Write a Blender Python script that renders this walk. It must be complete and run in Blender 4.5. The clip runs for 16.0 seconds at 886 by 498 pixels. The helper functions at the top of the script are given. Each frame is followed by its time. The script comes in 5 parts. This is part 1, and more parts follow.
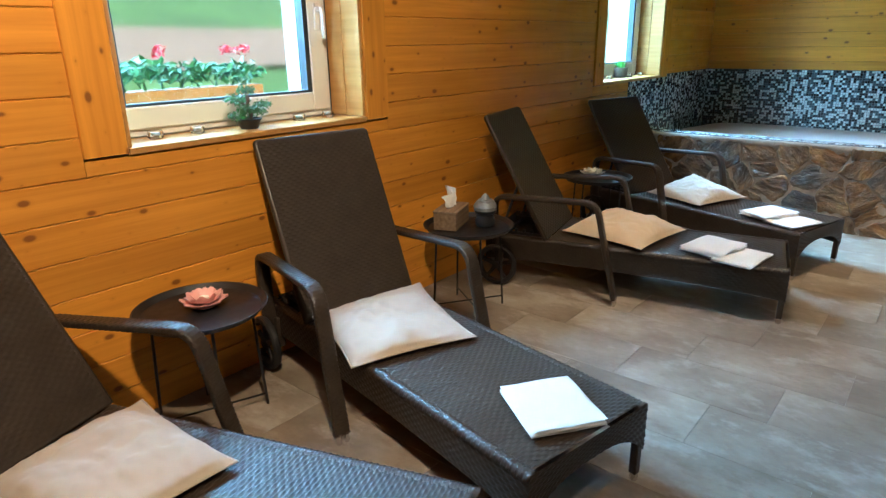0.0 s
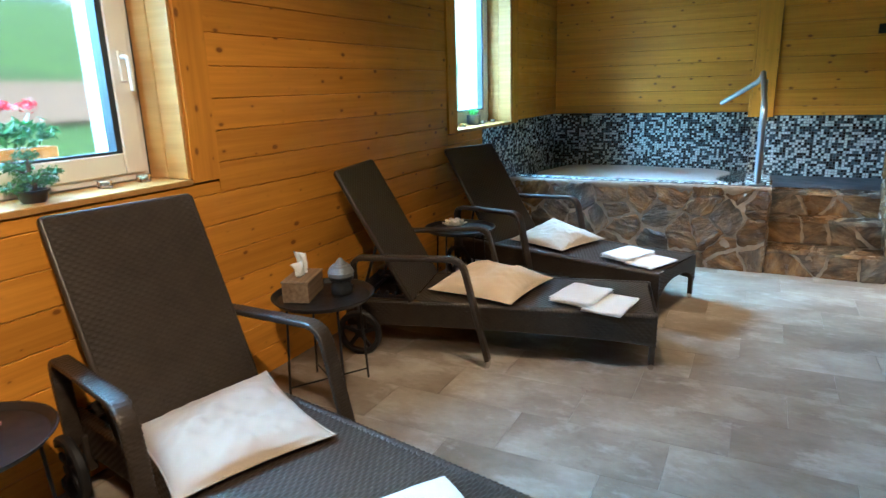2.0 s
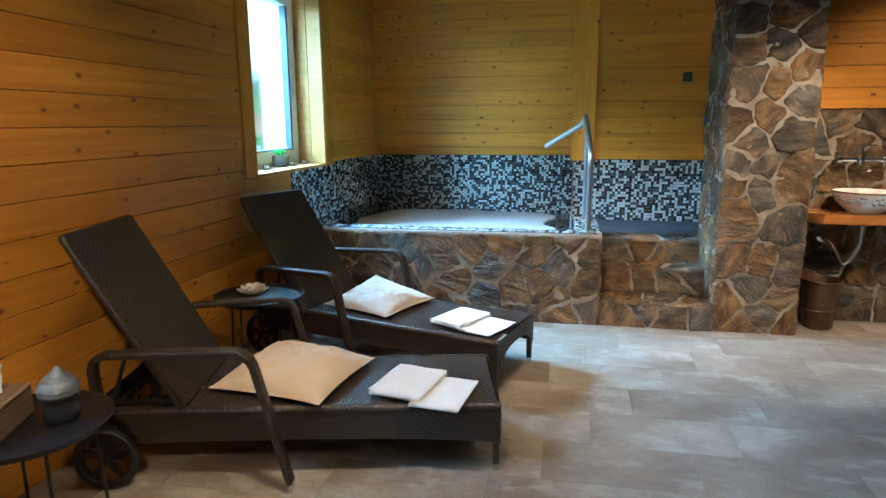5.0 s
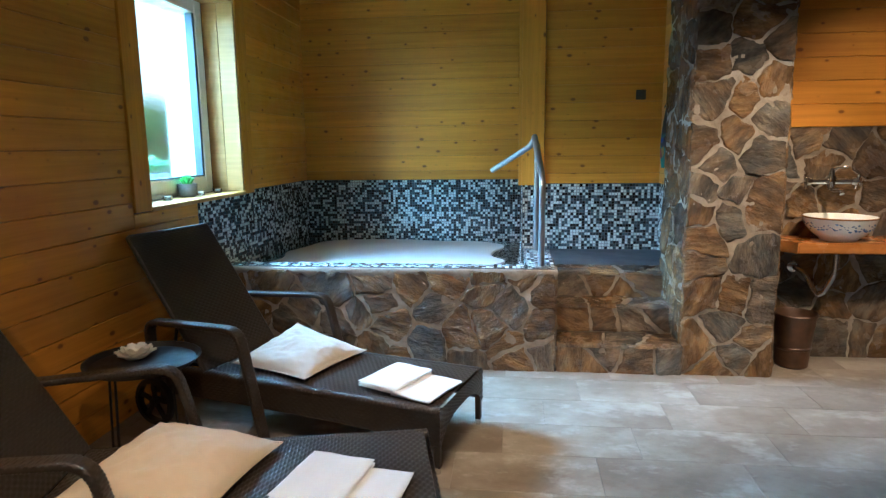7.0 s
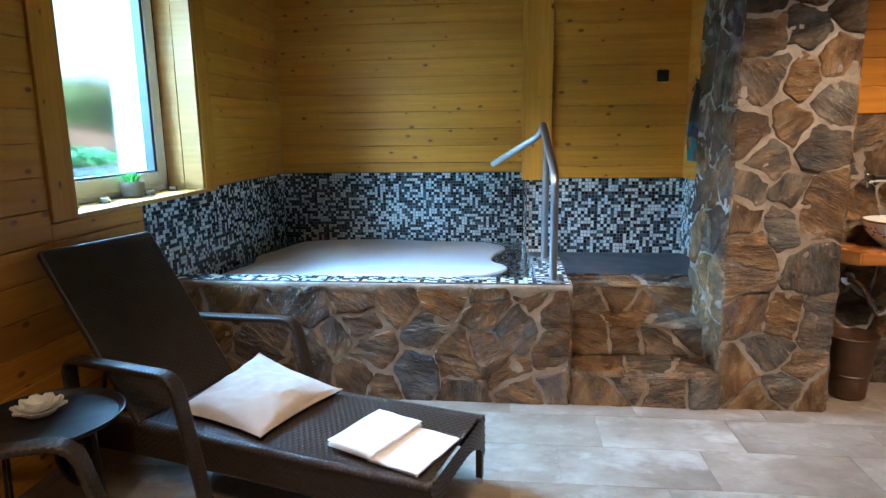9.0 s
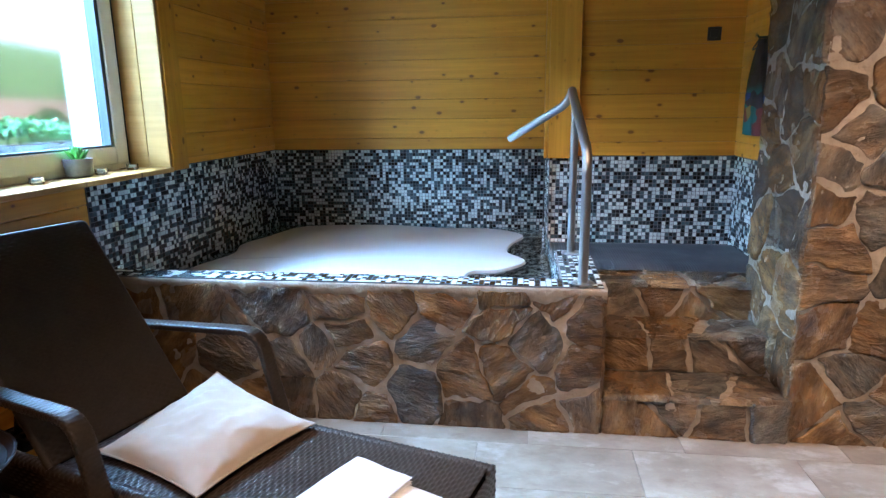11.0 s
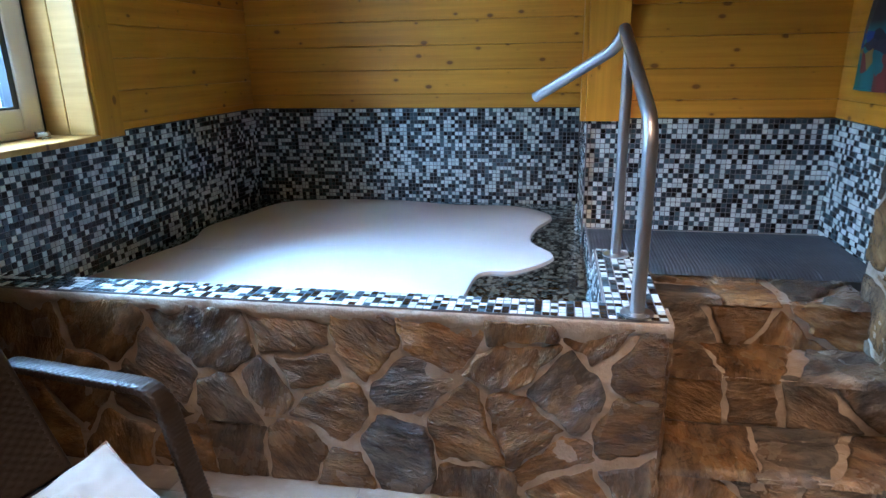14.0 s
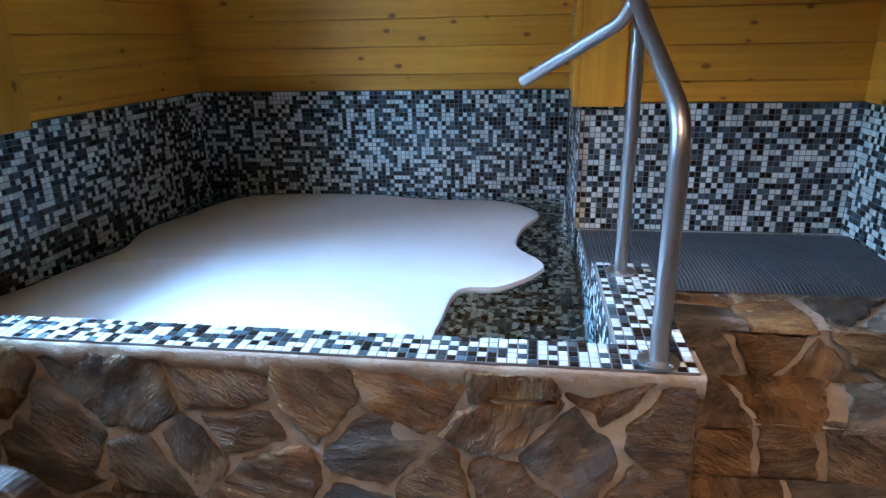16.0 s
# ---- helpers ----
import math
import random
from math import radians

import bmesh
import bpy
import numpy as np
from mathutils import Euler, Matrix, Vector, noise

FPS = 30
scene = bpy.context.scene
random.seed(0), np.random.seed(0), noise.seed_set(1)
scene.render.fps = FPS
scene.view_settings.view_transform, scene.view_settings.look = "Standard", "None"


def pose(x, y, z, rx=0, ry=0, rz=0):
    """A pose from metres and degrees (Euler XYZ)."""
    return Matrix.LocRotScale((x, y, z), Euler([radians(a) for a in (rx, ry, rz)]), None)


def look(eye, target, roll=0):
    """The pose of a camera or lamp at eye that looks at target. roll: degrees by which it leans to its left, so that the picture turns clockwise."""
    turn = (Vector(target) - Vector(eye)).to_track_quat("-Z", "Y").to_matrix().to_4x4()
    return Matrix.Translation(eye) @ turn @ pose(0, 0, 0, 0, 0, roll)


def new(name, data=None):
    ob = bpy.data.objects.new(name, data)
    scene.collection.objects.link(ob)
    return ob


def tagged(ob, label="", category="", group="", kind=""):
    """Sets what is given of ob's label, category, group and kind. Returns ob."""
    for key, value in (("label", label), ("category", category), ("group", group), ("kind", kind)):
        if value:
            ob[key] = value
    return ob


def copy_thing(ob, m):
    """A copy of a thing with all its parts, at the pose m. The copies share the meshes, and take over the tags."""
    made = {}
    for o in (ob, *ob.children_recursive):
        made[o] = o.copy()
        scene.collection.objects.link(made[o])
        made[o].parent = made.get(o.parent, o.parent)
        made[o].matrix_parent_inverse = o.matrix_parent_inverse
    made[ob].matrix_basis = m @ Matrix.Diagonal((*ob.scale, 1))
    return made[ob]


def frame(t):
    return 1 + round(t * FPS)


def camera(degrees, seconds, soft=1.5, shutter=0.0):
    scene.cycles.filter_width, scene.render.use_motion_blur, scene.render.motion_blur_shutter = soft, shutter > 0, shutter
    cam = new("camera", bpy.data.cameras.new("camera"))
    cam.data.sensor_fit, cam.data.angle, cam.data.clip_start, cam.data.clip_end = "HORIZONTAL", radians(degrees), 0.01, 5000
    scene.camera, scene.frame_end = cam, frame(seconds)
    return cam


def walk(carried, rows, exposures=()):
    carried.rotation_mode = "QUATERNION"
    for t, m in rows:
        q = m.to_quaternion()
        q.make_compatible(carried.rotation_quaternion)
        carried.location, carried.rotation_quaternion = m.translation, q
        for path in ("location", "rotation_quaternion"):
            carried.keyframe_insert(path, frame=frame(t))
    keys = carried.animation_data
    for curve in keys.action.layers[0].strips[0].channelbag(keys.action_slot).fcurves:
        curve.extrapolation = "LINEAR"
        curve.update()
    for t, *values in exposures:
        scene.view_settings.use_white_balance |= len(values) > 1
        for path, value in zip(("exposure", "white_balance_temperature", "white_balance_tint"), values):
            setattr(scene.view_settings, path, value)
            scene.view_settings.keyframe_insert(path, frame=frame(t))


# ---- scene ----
cam = camera(71.0, 16.0, soft=1.3, shutter=0.4)
# The plan is drawn in units of K metres.
K = 0.87
PATH = [
    (0, (0.098, -0.252, 1.575), (-1.118, 1.205, 0.942), -0.9),
    (0.5, (0.105, -0.208, 1.576), (-1.077, 1.297, 0.995), -0.7),
    (1, (0.082, -0.118, 1.571), (-1.015, 1.466, 1.036), -0.5),
    (1.5, (0.009, -0.005, 1.574), (-0.982, 1.648, 1.038), -0.2),
    (2, (-0.058, 0.094, 1.577), (-0.947, 1.814, 1.074), -1.7),
    (2.5, (-0.11, 0.168, 1.583), (-0.911, 1.942, 1.127), -1.7),
    (3, (-0.131, 0.296, 1.591), (-0.831, 2.12, 1.164), -1.3),
    (3.5, (-0.142, 0.453, 1.593), (-0.789, 2.3, 1.182), -1.4),
    (4, (-0.139, 0.582, 1.586), (-0.694, 2.455, 1.158), -0.8),
    (4.5, (-0.167, 0.731, 1.568), (-0.639, 2.632, 1.16), -0.1),
    (5, (-0.225, 0.886, 1.567), (-0.616, 2.807, 1.171), -0.3),
    (5.2, (-0.232, 0.94, 1.564), (-0.588, 2.87, 1.178), -0.6),
    (7.3, (-0.253, 1.64, 1.56), (-0.464, 3.601, 1.233), -0.1),
    (7.5, (-0.254, 1.712, 1.56), (-0.459, 3.673, 1.224), 0.3),
    (8, (-0.3, 1.909, 1.58), (-0.482, 3.869, 1.225), -0.6),
    (8.5, (-0.334, 2.052, 1.584), (-0.511, 4.008, 1.209), -0.4),
    (9, (-0.326, 2.246, 1.593), (-0.536, 4.2, 1.219), -0.7),
    (9.2, (-0.325, 2.322, 1.599), (-0.558, 4.276, 1.241), -0.8),
    (11.3, (-0.343, 3.019, 1.522), (-0.618, 4.949, 1.074), -0.7),
    (11.5, (-0.357, 3.082, 1.519), (-0.643, 5.01, 1.068), -0.7),
    (12, (-0.344, 3.259, 1.531), (-0.655, 5.181, 1.072), -0.5),
    (12.5, (-0.354, 3.386, 1.528), (-0.677, 5.301, 1.047), -0.1),
    (13, (-0.392, 3.541, 1.527), (-0.68, 5.461, 1.047), -0.7),
    (13.5, (-0.406, 3.677, 1.521), (-0.659, 5.586, 0.983), -0.9),
    (14, (-0.343, 3.848, 1.521), (-0.691, 5.729, 0.939), -1.0),
    (14.5, (-0.28, 3.963, 1.512), (-0.686, 5.833, 0.931), -0.6),
    (15, (-0.291, 4.078, 1.512), (-0.717, 5.93, 0.886), -0.8),
    (15.5, (-0.346, 4.204, 1.52), (-0.694, 6.068, 0.883), -0.5),
    (16, (-0.396, 4.318, 1.525), (-0.676, 6.187, 0.871), -1.2),
]
walk(cam, [(t, look([K * c for c in eye], [K * c for c in target], roll)) for t, eye, target, roll in PATH],
     exposures=((0.0, 0.10, 5050, 6), (4.0, 0.16, 4850, 6), (8.5, 0.03, 5000, 13), (12.5, -0.04, 5400, 26), (16.0, -0.40, 5350, 26)))

# ---- world, lights ----
world = bpy.data.worlds.new("world")
scene.world = world
world.use_nodes = True
sky = world.node_tree.nodes.new("ShaderNodeTexSky")
sky.sky_type = "NISHITA"
sky.sun_disc = False
sky.dust_density, sky.air_density = 3.0, 1.0
sky.sun_elevation = radians(38)
sky.sun_rotation = radians(170)
world.node_tree.links.new(sky.outputs[0], world.node_tree.nodes["Background"].inputs[0])
world.node_tree.nodes["Background"].inputs[1].default_value = 0.15


def lamp(name, kind, at, to, watts, colour, size=0.1, size_y=None, spread=None):
    data = bpy.data.lights.new(name, kind)
    data.energy = watts
    data.color = colour
    if kind == "AREA":
        data.size = size * K
        data.shape = "DISK"
        if size_y:
            data.shape, data.size_y = "RECTANGLE", size_y * K
        if spread:
            data.spread = radians(spread)
    elif kind == "SPOT":
        data.shadow_soft_size = size * K
        data.spot_size, data.spot_blend = radians(spread), 0.85
    ob = new(name, data)
    ob.matrix_world = look([K * c for c in at], [K * c for c in to])
    return ob


WARM = (1.0, 0.67, 0.36)
COOL = (0.43, 0.77, 1.0)
sun_data = bpy.data.lights.new("sun", "SUN")
sun_data.energy, sun_data.angle, sun_data.color = 5.0, radians(12), (1.0, 0.96, 0.9)
sun = new("sun", sun_data)
sun.matrix_world = look((-4, -9, 10), (-6, 0, 0))
# the overcast sky outside the two windows
lamp("sky_lamp", "AREA", (-5.2, 1.55, 3.4), (-2.0, 1.55, 1.2), 1600, COOL, 3.4, 2.2)
lamp("sky_lamp", "AREA", (-5.2, 7.3, 4.3), (-2.1, 6.0, 1.1), 2000, COOL, 5.4, 2.2)
lamp("sky_lamp", "AREA", (-5.4, 5.65, 3.75), (0.6, 6.3, 0.5), 1250, COOL, 2.6, 1.0)
# warm ceiling lamps, assumed out of view; several added to brighten chosen spots
UNSEEN_LAMPS = (
    ((-1.9, 0.2), (-1.9, 0.2, 0), 30, 112),
    ((-1.6, 2.9), (-1.5, 3.2, 0), 34, 112),
    ((0.9, 3.0), (0.7, 2.9, 0), 80, 112),
    ((-0.8, 2.6), (-0.95, 3.7, 0.2), 150, 66),
    ((-0.5, 4.2), (-0.3, 5.7, 0.3), 185, 80),
    ((1.7, 3.9), (1.25, 5.8, 0.6), 310, 60),
    ((2.3, 5.1), (1.95, 6.2, 0.6), 65, 74),
    ((-0.2, 0.1), (-2.5, 0.9, 0.9), 320, 90),
)
for (x, y), to, watts, cone in UNSEEN_LAMPS:
    lamp("ceiling_lamp_light", "SPOT", (x, y, 3.08), to, watts, WARM, 0.07, None, cone)


# ---- materials ----
def material(name):
    m = bpy.data.materials.new(name)
    m.use_nodes = True
    nt = m.node_tree
    return m, nt, nt.nodes["Principled BSDF"]


def node(nt, kind, ins=None, **props):
    n = nt.nodes.new("ShaderNode" + kind)
    for k, v in props.items():
        if k == "operation":
            n.operation = v
        elif k == "data_type":
            n.data_type = v
        elif k == "blend_type":
            n.blend_type = v
        elif k == "feature":
            n.feature = v
        elif k == "rotation_type":
            n.rotation_type = v
    for k, v in (ins or {}).items():
        if isinstance(v, bpy.types.NodeSocket):
            nt.links.new(v, n.inputs[k])
        else:
            n.inputs[k].default_value = v
    return n


def ramp(nt, fac, stops):
    n = nt.nodes.new("ShaderNodeValToRGB")
    el = n.color_ramp.elements
    while len(el) < len(stops):
        el.new(0.5)
    for e, (p, c) in zip(el, stops):
        e.position = p
        e.color = (*c, 1) if len(c) == 3 else c
    nt.links.new(fac, n.inputs[0])
    return n.outputs[0]


def mix(nt, fac, a, b, blend="MIX"):
    n = nt.nodes.new("ShaderNodeMix")
    n.data_type, n.blend_type = "RGBA", blend
    for i, v in ((0, fac), (6, a), (7, b)):
        if isinstance(v, bpy.types.NodeSocket):
            nt.links.new(v, n.inputs[i])
        else:
            n.inputs[i].default_value = (*v, 1) if isinstance(v, tuple) and len(v) == 3 else v
    return n.outputs[2]


def math_(nt, op, a, b=0.0):
    n = nt.nodes.new("ShaderNodeMath")
    n.operation = op
    for i, v in ((0, a), (1, b)):
        if isinstance(v, bpy.types.NodeSocket):
            nt.links.new(v, n.inputs[i])
        else:
            n.inputs[i].default_value = v
    return n.outputs[0]


def coords(nt, scale=(1, 1, 1), shift=True):
    tc = nt.nodes.new("ShaderNodeTexCoord")
    mp = nt.nodes.new("ShaderNodeMapping")
    nt.links.new(tc.outputs["Object"], mp.inputs["Vector"])
    mp.inputs["Scale"].default_value = scale
    if shift:
        oi = nt.nodes.new("ShaderNodeObjectInfo")
        v = math_(nt, "MULTIPLY", oi.outputs["Random"], 37.0)
        cb = nt.nodes.new("ShaderNodeCombineXYZ")
        for i in range(3):
            nt.links.new(v, cb.inputs[i])
        nt.links.new(cb.outputs[0], mp.inputs["Location"])
    return mp.outputs[0]


def noise_tex(nt, vec, scale, detail=4.0, rough=0.55):
    n = nt.nodes.new("ShaderNodeTexNoise")
    nt.links.new(vec, n.inputs["Vector"])
    n.inputs["Scale"].default_value, n.inputs["Detail"].default_value, n.inputs["Roughness"].default_value = scale, detail, rough
    return n.outputs["Fac"]


def bump(nt, bsdf, height, strength, dist):
    n = nt.nodes.new("ShaderNodeBump")
    n.inputs["Strength"].default_value, n.inputs["Distance"].default_value = strength, dist
    nt.links.new(height, n.inputs["Height"])
    nt.links.new(n.outputs[0], bsdf.inputs["Normal"])


def wood(name, dark, light, knot, rough=0.47, knots=True, across=34.0):
    """Varnished softwood; the grain runs along local x."""
    m, nt, b = material(name)
    oi = nt.nodes.new("ShaderNodeObjectInfo")
    grain = noise_tex(nt, coords(nt, (1.3, across, across)), 1.0, 5, 0.6)
    broad = noise_tex(nt, coords(nt, (0.8, 5, 5)), 1.0, 3)
    col = ramp(nt, grain, ((0.3, dark), (0.72, light)))
    col = mix(nt, math_(nt, "MULTIPLY", broad, 0.4), col, tuple(c * 0.72 for c in dark))
    tone = math_(nt, "ADD", math_(nt, "MULTIPLY", oi.outputs["Random"], 0.26), 0.86)
    hs = node(nt, "HueSaturation", {"Value": tone, "Color": col})
    col = hs.outputs[0]
    height = grain
    if knots:
        vec = coords(nt, (5.6, 9.5, 0.01))
        vo = nt.nodes.new("ShaderNodeTexVoronoi")
        vo.voronoi_dimensions = "2D"
        nt.links.new(vec, vo.inputs["Vector"])
        vo.inputs["Scale"].default_value = 1.0
        sep = node(nt, "SeparateColor", {"Color": vo.outputs["Color"]})
        size = math_(nt, "MULTIPLY", math_(nt, "MAXIMUM", math_(nt, "SUBTRACT", sep.outputs[0], 0.55), 0.0), 0.25)
        inside = math_(nt, "SUBTRACT", size, vo.outputs["Distance"])
        k = node(nt, "MapRange", {0: inside, 1: -0.02, 2: 0.03, 3: 0.0, 4: 0.85}).outputs[0]
        halo = node(nt, "MapRange", {0: inside, 1: -0.10, 2: 0.0, 3: 0.0, 4: 0.4}).outputs[0]
        col = mix(nt, halo, col, tuple(c * 0.8 for c in dark))
        col = mix(nt, k, col, knot)
    nt.links.new(col, b.inputs["Base Color"])
    fine = noise_tex(nt, coords(nt, (9, 9, 9)), 1.0, 3)
    r = node(nt, "MapRange", {0: fine, 1: 0.3, 2: 0.7, 3: rough - 0.06, 4: rough + 0.14}).outputs[0]
    nt.links.new(r, b.inputs["Roughness"])
    b.inputs["Specular IOR Level"].default_value = 0.32
    bump(nt, b, height, 0.12, 0.002)
    return m


def plain(name, colour, rough=0.5, metal=0.0, vary=0.12, scale=30.0, relief=0.0, spec=0.5):
    m, nt, b = material(name)
    n = noise_tex(nt, coords(nt), scale, 4)
    big = noise_tex(nt, coords(nt), scale * 0.13, 3)
    both = math_(nt, "ADD", math_(nt, "MULTIPLY", n, 0.5), math_(nt, "MULTIPLY", big, 0.5))
    col = ramp(nt, both, ((0.3, tuple(c * (1 - vary) for c in colour)), (0.7, tuple(min(1, c * (1 + vary)) for c in colour))))
    nt.links.new(col, b.inputs["Base Color"])
    r = node(nt, "MapRange", {0: big, 1: 0.3, 2: 0.7, 3: rough * 0.85, 4: min(1, rough * 1.2)}).outputs[0]
    nt.links.new(r, b.inputs["Roughness"])
    b.inputs["Metallic"].default_value = metal
    b.inputs["Specular IOR Level"].default_value = spec
    if relief:
        bump(nt, b, n, 0.5, relief)
    return m


def stone_material():
    """Sealed brown and grey slate; its split layers run along local x."""
    m, nt, b = material("slate_stone")
    oi = nt.nodes.new("ShaderNodeObjectInfo")
    tc = nt.nodes.new("ShaderNodeTexCoord")
    shift = node(nt, "CombineXYZ", {0: math_(nt, "MULTIPLY", oi.outputs["Random"], 61.0), 1: math_(nt, "MULTIPLY", oi.outputs["Random"], 17.0), 2: 0.0})
    at = node(nt, "VectorMath", {0: tc.outputs["Object"], 1: shift.outputs[0]}, operation="ADD").outputs[0]

    def layered(x, y, z, detail, rough):
        return noise_tex(nt, node(nt, "Mapping", {"Vector": at, "Scale": (x, y, z)}).outputs[0], 1.0, detail, rough)

    streak = layered(6, 12, 10, 6, 0.58)
    lines = layered(15, 58, 32, 7, 0.68)
    blot = noise_tex(nt, at, 6.0, 4)
    fine = noise_tex(nt, at, 110.0, 5, 0.65)
    grey = ramp(nt, streak, ((0.30, (0.040, 0.038, 0.035)), (0.5, (0.105, 0.097, 0.084)), (0.70, (0.24, 0.215, 0.17))))
    brown = ramp(nt, streak, ((0.30, (0.055, 0.028, 0.012)), (0.5, (0.172, 0.097, 0.038)), (0.70, (0.37, 0.22, 0.088))))
    pick = math_(nt, "FRACT", math_(nt, "MULTIPLY", oi.outputs["Random"], 7.31))
    tint = node(nt, "MapRange", {0: math_(nt, "ADD", pick, math_(nt, "MULTIPLY", math_(nt, "SUBTRACT", blot, 0.5), 1.6)), 1: -0.05, 2: 0.62, 3: 0.0, 4: 1.0}).outputs[0]
    col = mix(nt, tint, grey, brown)
    col = mix(nt, node(nt, "MapRange", {0: lines, 1: 0.52, 2: 0.70, 3: 0.0, 4: 0.26}).outputs[0], col, (0.38, 0.30, 0.20))
    col = mix(nt, node(nt, "MapRange", {0: lines, 1: 0.47, 2: 0.30, 3: 0.0, 4: 0.42}).outputs[0], col, (0.030, 0.021, 0.015))
    rust = math_(nt, "MULTIPLY", node(nt, "MapRange", {0: layered(5, 12, 8, 4, 0.6), 1: 0.55, 2: 0.70, 3: 0.0, 4: 0.36}).outputs[0], tint)
    col = mix(nt, rust, col, (0.36, 0.15, 0.035))
    tone = math_(nt, "ADD", math_(nt, "MULTIPLY", math_(nt, "FRACT", math_(nt, "MULTIPLY", oi.outputs["Random"], 3.77)), 0.55), 0.68)
    col = node(nt, "HueSaturation", {"Value": tone, "Color": col}).outputs[0]
    nt.links.new(col, b.inputs["Base Color"])
    nt.links.new(node(nt, "MapRange", {0: blot, 1: 0.3, 2: 0.7, 3: 0.17, 4: 0.32}).outputs[0], b.inputs["Roughness"])
    split = math_(nt, "SNAP", layered(5, 26, 14, 5, 0.6), 0.07)
    h = math_(nt, "ADD", math_(nt, "MULTIPLY", lines, 0.55), math_(nt, "ADD", math_(nt, "MULTIPLY", split, 1.1), math_(nt, "MULTIPLY", fine, 0.12)))
    crack = math_(nt, "SUBTRACT", 1.0, math_(nt, "ABSOLUTE", math_(nt, "MULTIPLY", math_(nt, "SUBTRACT", layered(12, 30, 20, 4, 0.55), 0.5), 7.0)))
    crest = math_(nt, "POWER", math_(nt, "MAXIMUM", crack, 0.0), 3.0)
    h = math_(nt, "ADD", h, math_(nt, "MULTIPLY", crest, 0.16))
    bump(nt, b, h, 1.0, 0.03)
    return m


def mortar_material():
    """Smooth sealed grey-tan mortar, trowel-smeared."""
    m, nt, b = material("mortar")
    v = coords(nt)
    big, mid, fine = noise_tex(nt, v, 4.0, 4), noise_tex(nt, v, 26.0, 4), noise_tex(nt, v, 160.0, 4)
    col = ramp(nt, big, ((0.34, (0.19, 0.132, 0.080)), (0.66, (0.38, 0.318, 0.240))))
    col = mix(nt, node(nt, "MapRange", {0: mid, 1: 0.5, 2: 0.72, 3: 0.0, 4: 0.5}).outputs[0], col, (0.17, 0.11, 0.062))
    col = mix(nt, math_(nt, "MULTIPLY", fine, 0.25), col, (0.48, 0.45, 0.40))
    nt.links.new(col, b.inputs["Base Color"])
    nt.links.new(node(nt, "MapRange", {0: mid, 1: 0.3, 2: 0.7, 3: 0.24, 4: 0.44}).outputs[0], b.inputs["Roughness"])
    bump(nt, b, math_(nt, "ADD", math_(nt, "MULTIPLY", mid, 1.6), math_(nt, "MULTIPLY", fine, 0.25)), 0.8, 0.006)
    return m


def tile_material(per_object):
    m, nt, b = material("glass_mosaic")
    if per_object:
        r = nt.nodes.new("ShaderNodeObjectInfo").outputs["Random"]
    else:
        r = nt.nodes.new("ShaderNodeNewGeometry").outputs["Random Per Island"]
    n = nt.nodes.new("ShaderNodeValToRGB")
    n.color_ramp.interpolation = "CONSTANT"
    el = n.color_ramp.elements
    tones = ((0.0, (0.004, 0.004, 0.005)), (0.20, (0.024, 0.032, 0.036)), (0.36, (0.048, 0.075, 0.085)), (0.50, (0.075, 0.115, 0.125)), (0.56, (0.55, 0.61, 0.59)), (0.78, (0.70, 0.75, 0.72)))
    while len(el) < len(tones):
        el.new(0.5)
    for e, (p, c) in zip(el, tones):
        e.position, e.color = p, (*c, 1)
    nt.links.new(r, n.inputs[0])
    cloud = noise_tex(nt, coords(nt, shift=False), 45.0, 4)
    col = mix(nt, math_(nt, "MULTIPLY", cloud, 0.08), n.outputs[0], (0.2, 0.21, 0.22))
    nt.links.new(col, b.inputs["Base Color"])
    b.inputs["Roughness"].default_value = 0.13
    bump(nt, b, cloud, 0.15, 0.002)
    return m


def floor_material():
    m, nt, b = material("porcelain_floor")
    oi = nt.nodes.new("ShaderNodeObjectInfo")
    v = coords(nt, (1.0, 1.25, 1.0))
    cloud = noise_tex(nt, v, 2.2, 6, 0.62)
    vein = noise_tex(nt, coords(nt, (1.6, 2.6, 1.0)), 2.2, 8, 0.68)
    fine = noise_tex(nt, v, 26.0, 4)
    col = ramp(nt, cloud, ((0.34, (0.16, 0.122, 0.085)), (0.5, (0.25, 0.205, 0.155)), (0.66, (0.36, 0.312, 0.25))))
    col = mix(nt, node(nt, "MapRange", {0: vein, 1: 0.53, 2: 0.66, 3: 0.0, 4: 0.65}).outputs[0], col, (0.46, 0.42, 0.37))
    col = mix(nt, node(nt, "MapRange", {0: vein, 1: 0.46, 2: 0.34, 3: 0.0, 4: 0.6}).outputs[0], col, (0.15, 0.10, 0.06))
    col = mix(nt, math_(nt, "MULTIPLY", fine, 0.2), col, (0.13, 0.115, 0.095))
    tone = math_(nt, "ADD", math_(nt, "MULTIPLY", oi.outputs["Random"], 0.10), 0.95)
    col = node(nt, "HueSaturation", {"Value": tone, "Color": col}).outputs[0]
    nt.links.new(col, b.inputs["Base Color"])
    r = node(nt, "MapRange", {0: cloud, 1: 0.3, 2: 0.7, 3: 0.30, 4: 0.46}).outputs[0]
    nt.links.new(r, b.inputs["Roughness"])
    bump(nt, b, math_(nt, "ADD", fine, vein), 0.12, 0.003)
    return m


